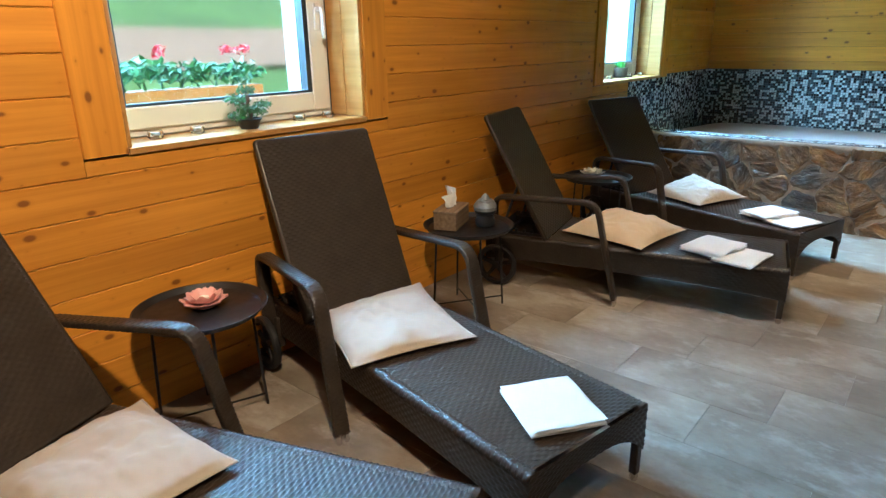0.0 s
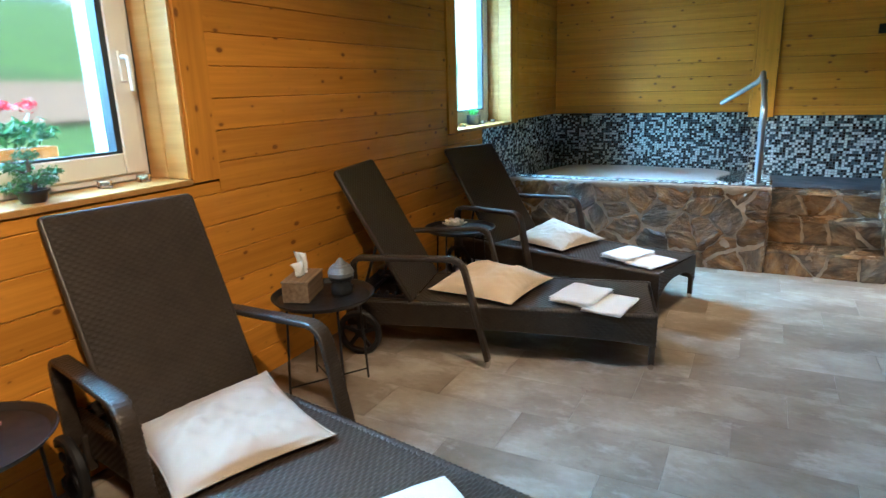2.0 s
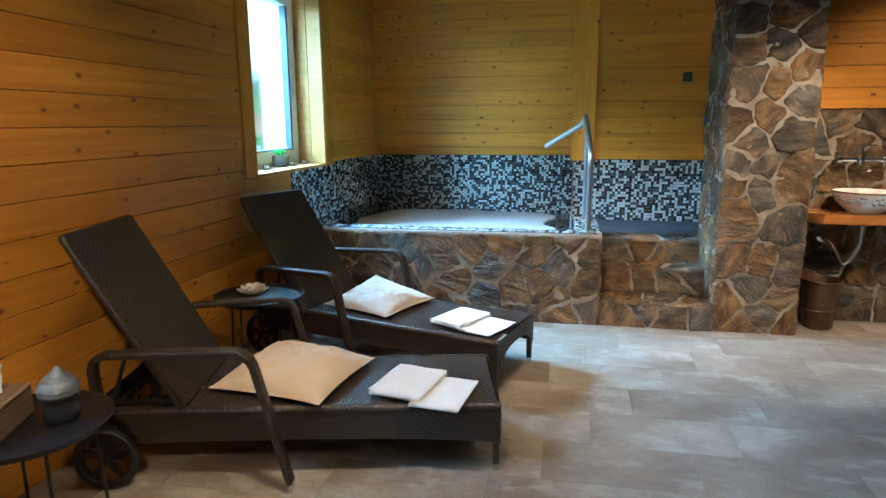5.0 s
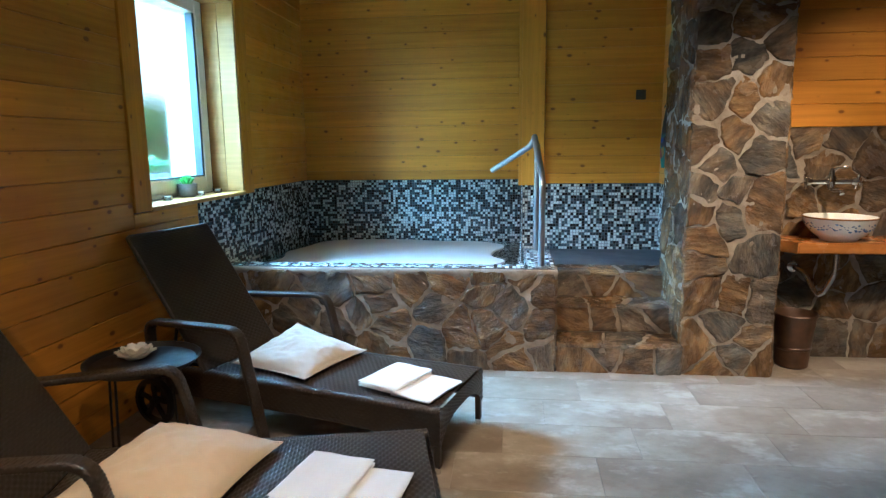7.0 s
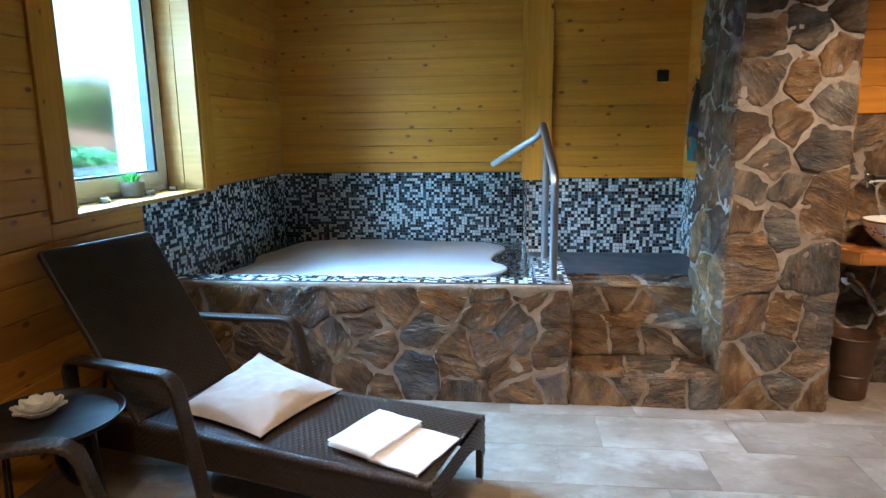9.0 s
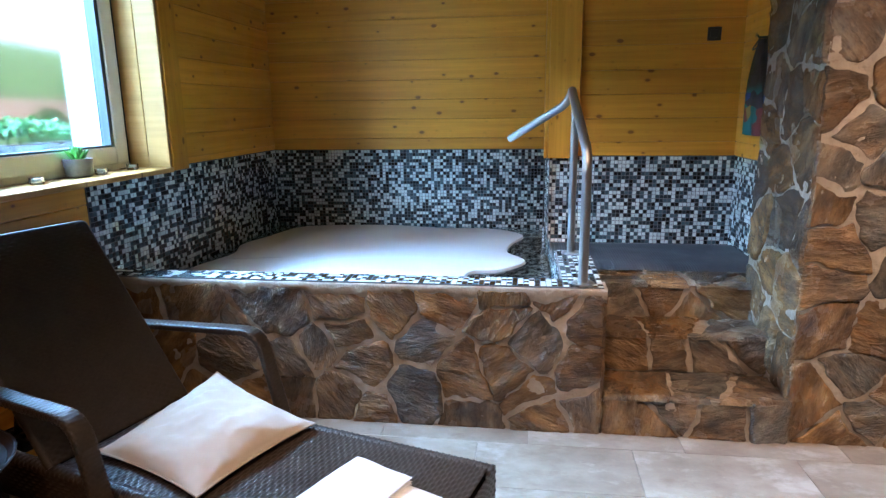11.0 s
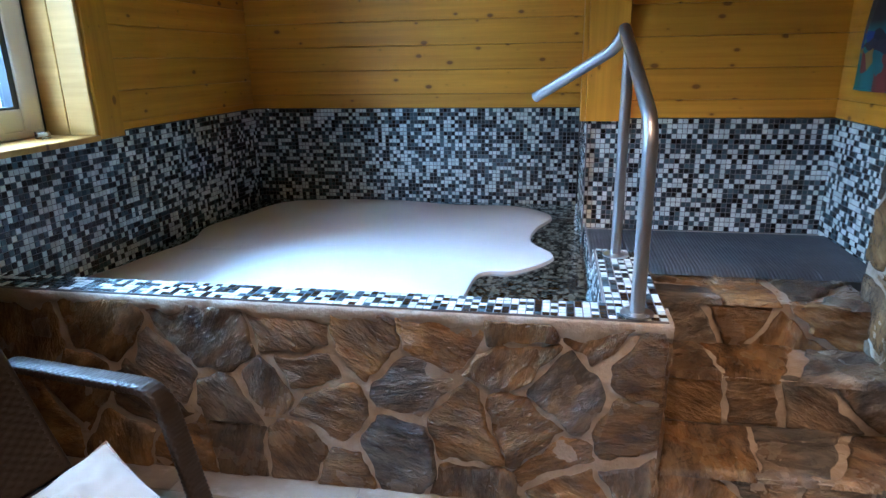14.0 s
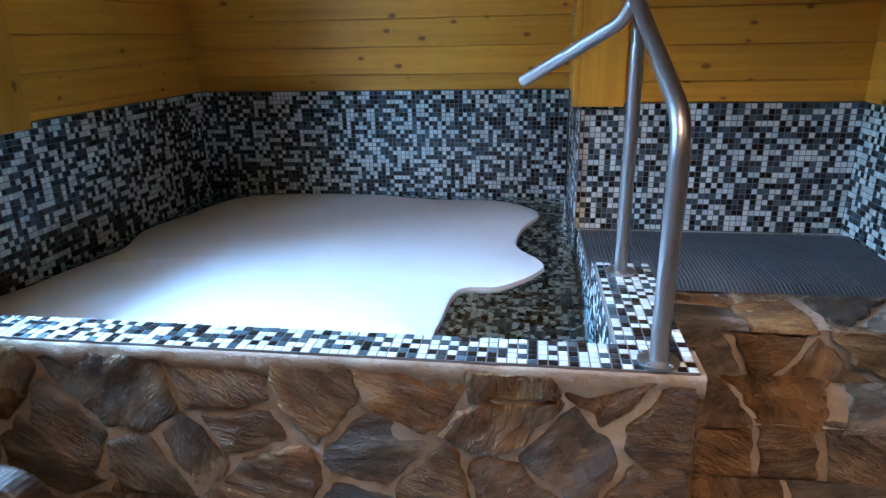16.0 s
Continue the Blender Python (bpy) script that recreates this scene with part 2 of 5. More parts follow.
def cloth(name, colour, weave=900.0, rough=0.9):
    m, nt, b = material(name)
    v = coords(nt)
    big = noise_tex(nt, v, 6.0, 3)
    w = noise_tex(nt, v, weave, 2)
    col = ramp(nt, big, ((0.3, tuple(c * 0.93 for c in colour)), (0.7, colour)))
    nt.links.new(col, b.inputs["Base Color"])
    b.inputs["Roughness"].default_value = rough
    b.inputs["Sheen Weight"].default_value = 0.2
    bump(nt, b, math_(nt, "ADD", w, math_(nt, "MULTIPLY", big, 2.0)), 0.3, 0.003)
    return m


def glass_material(name, rough=0.0):
    m, nt, b = material(name)
    b.inputs["Transmission Weight"].default_value = 1.0
    b.inputs["Roughness"].default_value = rough
    b.inputs["IOR"].default_value = 1.45
    b.inputs["Base Color"].default_value = (0.97, 0.99, 0.99, 1)
    return m


PINE = wood("varnished_pine", (0.55, 0.212, 0.010), (0.77, 0.330, 0.020), (0.17, 0.052, 0.008))
# same pine, less saturated: daylight on sills and reveals put into its colour
DAYLIT = wood("daylit_pine", (0.43, 0.21, 0.045), (0.58, 0.31, 0.08), (0.16, 0.065, 0.02))
SHELF = wood("shelf_wood", (0.30, 0.11, 0.02), (0.45, 0.19, 0.04), (0.1, 0.03, 0.01), 0.22)
RUSTIC = wood("rustic_wood", (0.16, 0.10, 0.055), (0.36, 0.25, 0.15), (0.07, 0.04, 0.02), 0.6, True, 60.0)
STONE = stone_material()
MORTAR = mortar_material()
GROUT = plain("grout", (0.16, 0.155, 0.15), 0.8, 0, 0.15, 60.0)
FLOORGROUT = plain("floor_grout", (0.22, 0.19, 0.155), 0.8, 0, 0.15, 60.0)
TILE = tile_material(True)
TILES = tile_material(False)
FLOOR = floor_material()
WICKER = plain("dark_wicker", (0.033, 0.024, 0.017), 0.36, 0, 0.35, 120.0, 0.0006, 0.42)
BLACK = plain("black_powder_coat", (0.012, 0.012, 0.014), 0.38, 0, 0.2, 200.0, 0.0003)
RUBBER = plain("black_plastic", (0.010, 0.010, 0.011), 0.5, 0, 0.2, 90.0)
CHROME = plain("chrome", (0.75, 0.75, 0.76), 0.12, 1.0, 0.05, 40.0)
STEEL = plain("brushed_steel", (0.43, 0.425, 0.41), 0.36, 1.0, 0.06, 200.0)
PVC = plain("white_plastic", (0.80, 0.80, 0.79), 0.3, 0, 0.03, 12.0)
GASKET = plain("rubber_gasket", (0.03, 0.04, 0.05), 0.5, 0, 0.1)
PLASTER = plain("white_plaster", (0.82, 0.82, 0.81), 0.85, 0, 0.04, 60.0, 0.002)
CUSHION = cloth("cream_cotton", (0.42, 0.35, 0.275))
BEIGE = cloth("beige_cotton", (0.62, 0.49, 0.33))
TOWEL = cloth("white_terry", (0.72, 0.72, 0.71), 500.0)
PORCELAIN = plain("white_porcelain", (0.80, 0.79, 0.75), 0.15, 0, 0.04, 20.0)
PINK = plain("pink_ceramic", (0.74, 0.40, 0.37), 0.4, 0, 0.15, 40.0)
IVORY = plain("ivory_ceramic", (0.74, 0.70, 0.62), 0.4, 0, 0.1, 40.0)
WAX = plain("candle_wax", (0.82, 0.80, 0.74), 0.5, 0, 0.03)
COVER = plain("pool_foam_sheet", (0.70, 0.71, 0.71), 0.42, 0, 0.06, 5.0, 0.002)
GREY = plain("grey_ceramic", (0.20, 0.20, 0.20), 0.6, 0, 0.2, 60.0, 0.001)
DARK = plain("dark_ceramic", (0.02, 0.022, 0.025), 0.3, 0, 0.2, 60.0)
SILVER = plain("silvered_resin", (0.21, 0.22, 0.23), 0.38, 0.4, 0.3, 80.0, 0.002)
RUST = plain("rusty_brown_metal", (0.085, 0.042, 0.020), 0.42, 0.3, 0.5, 18.0, 0.002)
MAT = plain("grey_rubber_mat", (0.045, 0.049, 0.054), 0.6, 0, 0.2, 60.0)
LEAF = plain("leaf_green", (0.06, 0.17, 0.04), 0.5, 0, 0.5, 60.0)
SUCC = plain("succulent_green", (0.10, 0.30, 0.04), 0.45, 0, 0.3, 60.0)
BARK = plain("bark", (0.10, 0.06, 0.035), 0.8, 0, 0.4, 90.0, 0.003)
RED = plain("red_petals", (0.55, 0.02, 0.03), 0.5, 0, 0.3, 60.0)
BLUE = plain("blue_glaze", (0.09, 0.16, 0.30), 0.2, 0, 0.3, 40.0)
TERRA = plain("brown_glaze", (0.30, 0.14, 0.05), 0.25, 0, 0.2, 40.0)
GRASS = plain("grass", (0.15, 0.27, 0.07), 0.9, 0, 0.4, 3.0, 0.01)
GRAVEL = plain("tan_gravel", (0.42, 0.30, 0.19), 0.9, 0, 0.25, 20.0, 0.01)
# dark colours for the unseen ceiling and walls, chosen to cut bounced light
CEILING = plain("unseen_ceiling_dark", (0.22, 0.13, 0.06), 0.7, 0, 0.05, 3.0)
DIM = wood("unseen_wall_dark", (0.10, 0.05, 0.022), (0.17, 0.09, 0.04), (0.03, 0.015, 0.008))


def print_cloth():
    m, nt, b = material("printed_cloth")
    v = coords(nt, (1, 1, 1), False)
    warp = noise_tex(nt, v, 9.0, 2)
    vo = nt.nodes.new("ShaderNodeTexVoronoi")
    nt.links.new(node(nt, "VectorMath", {0: v, 1: node(nt, "CombineXYZ", {0: 0.0, 1: math_(nt, "MULTIPLY", warp, 0.1), 2: math_(nt, "MULTIPLY", warp, 0.14)}).outputs[0]}, operation="ADD").outputs[0], vo.inputs["Vector"])
    vo.inputs["Scale"].default_value = 17.0
    n = nt.nodes.new("ShaderNodeValToRGB")
    n.color_ramp.interpolation = "CONSTANT"
    el = n.color_ramp.elements
    tones = ((0.0, (0.015, 0.012, 0.02)), (0.30, (0.014, 0.13, 0.13)), (0.52, (0.014, 0.04, 0.19)), (0.64, (0.16, 0.025, 0.018)), (0.76, (0.24, 0.15, 0.03)), (0.84, (0.03, 0.02, 0.03)))
    while len(el) < len(tones):
        el.new(0.5)
    for e, (p, c) in zip(el, tones):
        e.position, e.color = p, (*c, 1)
    nt.links.new(node(nt, "SeparateColor", {"Color": vo.outputs["Color"]}).outputs[0], n.inputs[0])
    # dark brown cloth with a printed lower part
    height = node(nt, "SeparateXYZ", {0: v}).outputs[2]
    band = node(nt, "MapRange", {0: math_(nt, "ADD", height, math_(nt, "MULTIPLY", warp, 0.08)), 1: 0.25, 2: 0.30, 3: 0.0, 4: 1.0}).outputs[0]
    nt.links.new(mix(nt, band, n.outputs[0], (0.028, 0.016, 0.010)), b.inputs["Base Color"])
    b.inputs["Roughness"].default_value = 0.8
    bump(nt, b, noise_tex(nt, v, 400.0, 2), 0.3, 0.001)
    return m


NAVY = print_cloth()
GLASS = glass_material("window_glass", 0.075)
CLEAR = glass_material("clear_glass", 0.02)


def water_material():
    m, nt, b = material("pool_water")
    b.inputs["Transmission Weight"].default_value = 1.0
    b.inputs["Roughness"].default_value = 0.02
    b.inputs["IOR"].default_value = 1.33
    b.inputs["Base Color"].default_value = (0.30, 0.50, 0.60, 1)
    n = noise_tex(nt, coords(nt, (1, 1, 1), False), 14.0, 3)
    bump(nt, b, n, 0.4, 0.008)
    return m


WATER = water_material()


# ---- building helpers (all lengths in plan units) ----
def link_mesh(name, me, mat, parent=None, m=None):
    ob = new(name, me)
    if mat and not me.materials:
        me.materials.append(mat)
    ob.parent = parent
    if m is not None:
        m = m.copy()
        m.translation *= K
        ob.matrix_local = m
    return ob


def part(name, bm, mat, parent=None, label="", m=None, smooth=False):
    """Links a bmesh as one mesh object, under a thing or a part, or on its own."""
    bmesh.ops.recalc_face_normals(bm, faces=bm.faces)
    me = bpy.data.meshes.new(name)
    bm.to_mesh(me)
    bm.free()
    me.transform(Matrix.Scale(K, 4))
    if smooth:
        for p in me.polygons:
            p.use_smooth = True
        me.set_sharp_from_angle(angle=radians(40))
    ob = link_mesh(name, me, mat, parent, m)
    return tagged(ob, label)


def thing(name, at, rz, label, category, group=""):
    ob = new(name)
    ob.empty_display_size = 0.1
    ob.matrix_world = pose(K * at[0], K * at[1], K * at[2], 0, 0, rz)
    return tagged(ob, label, category, group)


def box(bm, x0, x1, y0, y1, z0, z1, bevel=0.0, seg=1):
    r = bmesh.ops.create_cube(bm, size=1.0, matrix=Matrix.Translation(((x0 + x1) / 2, (y0 + y1) / 2, (z0 + z1) / 2)) @ Matrix.Diagonal((x1 - x0, y1 - y0, z1 - z0, 1)))
    if bevel:
        edges = list({e for v in r["verts"] for e in v.link_edges})
        bmesh.ops.bevel(bm, geom=edges, offset=bevel, segments=seg, affect="EDGES", profile=0.5)
    return bm


def boxed(x0, x1, y0, y1, z0, z1, bevel=0.0, seg=1):
    return box(bmesh.new(), x0, x1, y0, y1, z0, z1, bevel, seg)


def lathe(profile, n=32, wob=0.0):
    bm = bmesh.new()
    rings = []
    for r, z in profile:
        if r < 1e-6:
            rings.append([bm.verts.new((0, 0, z))])
        else:
            rings.append([bm.verts.new((r * (1 + wob * math.sin(5 * a)) * math.cos(a), r * (1 + wob * math.sin(5 * a)) * math.sin(a), z)) for a in (2 * math.pi * i / n for i in range(n))])
    for a, b in zip(rings, rings[1:]):
        for i in range(n):
            if len(a) == 1 and len(b) == 1:
                continue
            q = [a[i % len(a)], a[(i + 1) % len(a)], b[(i + 1) % len(b)], b[i % len(b)]]
            q = list(dict.fromkeys(q))
            if len(q) > 2:
                try:
                    bm.faces.new(q)
                except ValueError:
                    pass
    return bm


def tube(points, r, n=14, bm=None, closed_ends=True):
    """A round rod through points."""
    bm = bm or bmesh.new()
    pts = [Vector(p) for p in points]
    rings = []
    side = None
    for i, p in enumerate(pts):
        d = (pts[min(i + 1, len(pts) - 1)] - pts[max(i - 1, 0)]).normalized()
        if side is None:
            side = d.orthogonal().normalized()
        side = (side - d * side.dot(d)).normalized()
        up = d.cross(side)
        rr = r[i] if isinstance(r, (list, tuple)) else r
        rings.append([bm.verts.new(p + rr * (side * math.cos(a) + up * math.sin(a))) for a in (2 * math.pi * k / n for k in range(n))])
    for a, b in zip(rings, rings[1:]):
        for k in range(n):
            bm.faces.new((a[k], a[(k + 1) % n], b[(k + 1) % n], b[k]))
    if closed_ends:
        bm.faces.new(rings[0][::-1])
        bm.faces.new(rings[-1])
    return bm


def rounded(points, r, n=7):
    """The polyline with its corners rounded by radius r."""
    pts = [Vector(p) for p in points]
    out = [pts[0]]
    for a, b, c in zip(pts, pts[1:], pts[2:]):
        u, v = (a - b), (c - b)
        d = min(r, u.length * 0.49, v.length * 0.49)
        p, q = b + u.normalized() * d, b + v.normalized() * d
        for i in range(n + 1):
            t = i / n
            out.append((1 - t) ** 2 * p + 2 * t * (1 - t) * b + t * t * q)
    out.append(pts[-1])
    return out


def grid_mesh(name, xyz, wrap=False):
    """A mesh from an array of points (rows, columns, 3)."""
    a, b = xyz.shape[:2]
    me = bpy.data.meshes.new(name)
    idx = np.arange(a * b).reshape(a, b)
    if wrap:
        idx = np.concatenate([idx, idx[:, :1]], 1)
    f = np.stack([idx[:-1, :-1], idx[1:, :-1], idx[1:, 1:], idx[:-1, 1:]], -1).reshape(-1, 4)
    me.vertices.add(a * b)
    me.vertices.foreach_set("co", (xyz.reshape(-1, 3) * K).astype(np.float32).ravel())
    me.loops.add(f.size)
    me.loops.foreach_set("vertex_index", f.astype(np.int32).ravel())
    me.polygons.add(len(f))
    me.polygons.foreach_set("loop_start", np.arange(0, f.size, 4, dtype=np.int32))
    me.polygons.foreach_set("use_smooth", np.ones(len(f), bool))
    me.update(calc_edges=True)
    return me


def weave(lu, lv, amp=0.0042, pitch=0.0145, length=0.040):
    """Over-and-under relief of flat strands that run along u, on a grid of lu by lv."""
    nu, nv = max(4, int(lu / length * 6)), max(3, int(round(lv / pitch)) * 3)
    u, v = np.meshgrid(np.linspace(0, lu, nu + 1), np.linspace(0, lv, nv + 1), indexing="ij")
    row = np.floor(v / lv * (nv / 3) + 1e-6)
    h = amp * np.abs(np.sin(np.pi * v / lv * (nv / 3))) ** 0.6 * (0.25 + 0.75 * np.clip(0.5 + 1.1 * np.cos(2 * np.pi * u / length + np.pi * row), 0, 1))
    return u, v, h


# ---- the setting ----
WX, FRONT, BACK, LEDGE, BASIN = -2.5, 5.72, 8.13, 7.33, 6.2
TOP = 3.15
RIM, WATER_Z, TILE_TOP = 0.735, 0.555, 1.205
EAST, SOUTH = 3.4, -2.6


def structure(name, bm, mat, label):
    return tagged(part(name, bm, mat), label, name.split("_")[0], "", "structure")


floor = structure("floor", boxed(-3.1, EAST + 0.2, SOUTH - 0.2, 6.6, -0.2, -0.006), FLOORGROUT, "grout bed under large grey-beige porcelain floor tiles")
# ceiling, south and east walls are never in view; dark so less light bounces
ceiling = structure("ceiling", boxed(-3.1, EAST + 0.2, SOUTH - 0.2, 8.5, TOP, TOP + 0.15), CEILING, "unseen ceiling above the room, dark to cut bounced light")
wall_south = structure("wall_south", boxed(-3.1, EAST + 0.2, SOUTH - 0.2, SOUTH, -0.2, TOP), DIM, "unseen wall behind the loungers, dark to cut bounced light")
wall_east = structure("wall_east", boxed(EAST, EAST + 0.2, SOUTH, 6.6, -0.2, TOP), DIM, "unseen wall on the open side, dark to cut bounced light")

WINDOWS = ((0.872, 2.2, 1.185, 2.62), (5.145, 6.505, 1.205, 2.72))
bm = bmesh.new()
ycuts = (SOUTH, WINDOWS[0][0], WINDOWS[0][1], WINDOWS[1][0], WINDOWS[1][1], 8.5)
for i, (a, b) in enumerate(zip(ycuts, ycuts[1:])):
    if i % 2 == 0:
        box(bm, -2.85, WX - 0.02, a, b, -0.2, TOP)
    else:
        w = WINDOWS[i // 2]
        box(bm, -2.85, WX - 0.02, a, b, -0.2, w[2] - 0.03)
        box(bm, -2.85, WX - 0.02, a, b, w[3], TOP)
wall_west = structure("wall_west", bm, GASKET, "log-style wall of varnished pine boards with two windows")
bm = bmesh.new()
for i, (a, b) in enumerate(zip(ycuts, ycuts[1:])):
    if i % 2 == 0:
        box(bm, -3.10, -2.852, a - (0.06 if i else 0), b + (0.06 if i < 4 else 0), -0.6, TOP + 0.4)
    else:
        w = WINDOWS[i // 2]
        box(bm, -3.10, -2.852, a + 0.06, b - 0.06, -0.6, w[2] + 0.05)
        box(bm, -3.10, -2.852, a + 0.06, b - 0.06, w[3] - 0.05, TOP + 0.4)
structure("facade", bm, PLASTER, "white rendered outer wall with deep window reveals")

wall_north = structure("wall_north", boxed(-2.86, -0.2, BACK, BACK + 0.25, -0.2, TOP), GASKET, "pine-boarded wall above the mosaic behind the pool")
wall_ledge = structure("wall_ledge", boxed(-0.178, 1.25, LEDGE + 0.022, BACK + 0.25, -0.2, TOP), GASKET, "pine-boarded wall above the mosaic behind the ledge")
wall_alcove = structure("wall_alcove", boxed(1.052, 1.25, 6.36, LEDGE + 0.02, -0.2, TOP), GASKET, "pine-boarded side wall beside the ledge")
wall_basin = structure("wall_basin", boxed(1.25, EAST, BASIN + 0.02, BASIN + 0.3, -0.2, TOP), MORTAR, "wall behind the wash basin, stone below and pine above")


def plank_mesh(length, h, t=0.022, ch=0.0045):
    bm = bmesh.new()
    prof = ((-h / 2, 0), (-h / 2, t - ch), (-h / 2 + ch * 0.9, t), (h / 2 - ch * 0.9, t), (h / 2, t - ch), (h / 2, 0))
    ends = [[bm.verts.new((x, a, b)) for a, b in prof] for x in (0, length)]
    n = len(prof)
    for i in range(n):
        bm.faces.new((ends[0][i], ends[0][(i + 1) % n], ends[1][(i + 1) % n], ends[1][i]))
    bm.faces.new(ends[0][::-1])
    bm.faces.new(ends[1])
    return bm


def plank(parent, m, length, h, mat=PINE, t=0.022, ch=0.0045, name="plank"):
    return part(name, plank_mesh(length, h, t, ch), mat, parent, "", m)


def facing(origin, along, out):
    """A pose whose x runs along a board, y up or across it and z out of the wall."""
    x, z = Vector(along), Vector(out)
    y = z.cross(x)
    m = Matrix((x, y, z)).transposed().to_4x4()
    m.translation = origin
    return m


def board_rows(first, pitch, low, high):
    z = first - math.ceil((first - low) / pitch) * pitch
    rows = []
    while z < high - 1e-3:
        a, b = max(z, low), min(z + pitch, high)
        if b - a > 0.012:
            rows.append((a + 0.0006, b - 0.0006))
        z += pitch
    return rows


TRIM = 0.172
for a, b in board_rows(1.713, 0.1557, 0.0, TOP):
    zc, h = (a + b) / 2, b - a
    gaps = []
    for y0, y1, z0, z1 in WINDOWS:
        if b > z0 + 0.015 and a < z1:
            gaps.append((y0 - TRIM - 0.002, y1 + TRIM + 0.002))
            if a < z0 - 0.06:
                top = z0 - 0.03
                end = min(y1 + TRIM, FRONT)
                plank(wall_west, facing((WX - 0.022, end, (a + top) / 2), (0, -1, 0), (1, 0, 0)), end - y0 + TRIM, top - a)
    if a < TILE_TOP - 0.02:
        gaps.append((FRONT, 9.0))
    runs, y = [], SOUTH
    for g0, g1 in gaps + [(BACK, 99)]:
        if g0 - y > 0.05:
            runs.append((y, min(g0, BACK)))
        y = max(y, g1)
    for y0, y1 in runs:
        plank(wall_west, facing((WX - 0.022, y1, zc), (0, -1, 0), (1, 0, 0)), y1 - y0, h)

plank(wall_west, facing((WX - 0.022, BACK, TILE_TOP + 0.024), (0, -1, 0), (1, 0, 0)), BACK - WINDOWS[1][1] - TRIM - 0.004, 0.038)
for a, b in board_rows(1.302, 0.157, TILE_TOP + 0.004, TOP):
    plank(wall_north, facing((-2.498, BACK + 0.0, (a + b) / 2), (1, 0, 0), (0, -1, 0)), 2.298, b - a)
    plank(wall_ledge, facing((0.012, LEDGE + 0.022, (a + b) / 2), (1, 0, 0), (0, -1, 0)), 1.02, b - a)
    plank(wall_ledge, facing((-0.178, BACK - 0.023, (a + b) / 2), (0, -1, 0), (-1, 0, 0)), BACK - LEDGE - 0.05, b - a)
    plank(wall_alcove, facing((1.052, LEDGE - 0.002, (a + b) / 2), (0, -1, 0), (-1, 0, 0)), 0.94, b - a)
for a, b in board_rows(1.66, 0.157, 1.662, TOP):
    plank(wall_basin, facing((1.47, BASIN + 0.02, (a + b) / 2), (1, 0, 0), (0, -1, 0)), EAST - 1.48, b - a)
# corner post of the ledge wall
plank(wall_ledge, facing((-0.095, LEDGE + 0.0, TILE_TOP - 0.01), (0, 0, 1), (0, -1, 0)), TOP - TILE_TOP, 0.206, PINE, 0.03, 0.004, "post_board")
plank(wall_ledge, facing((-0.2, LEDGE + 0.022, TILE_TOP - 0.01), (0, 0, 1), (-1, 0, 0)), TOP - TILE_TOP, 0.10, PINE, 0.024, 0.004, "post_board")


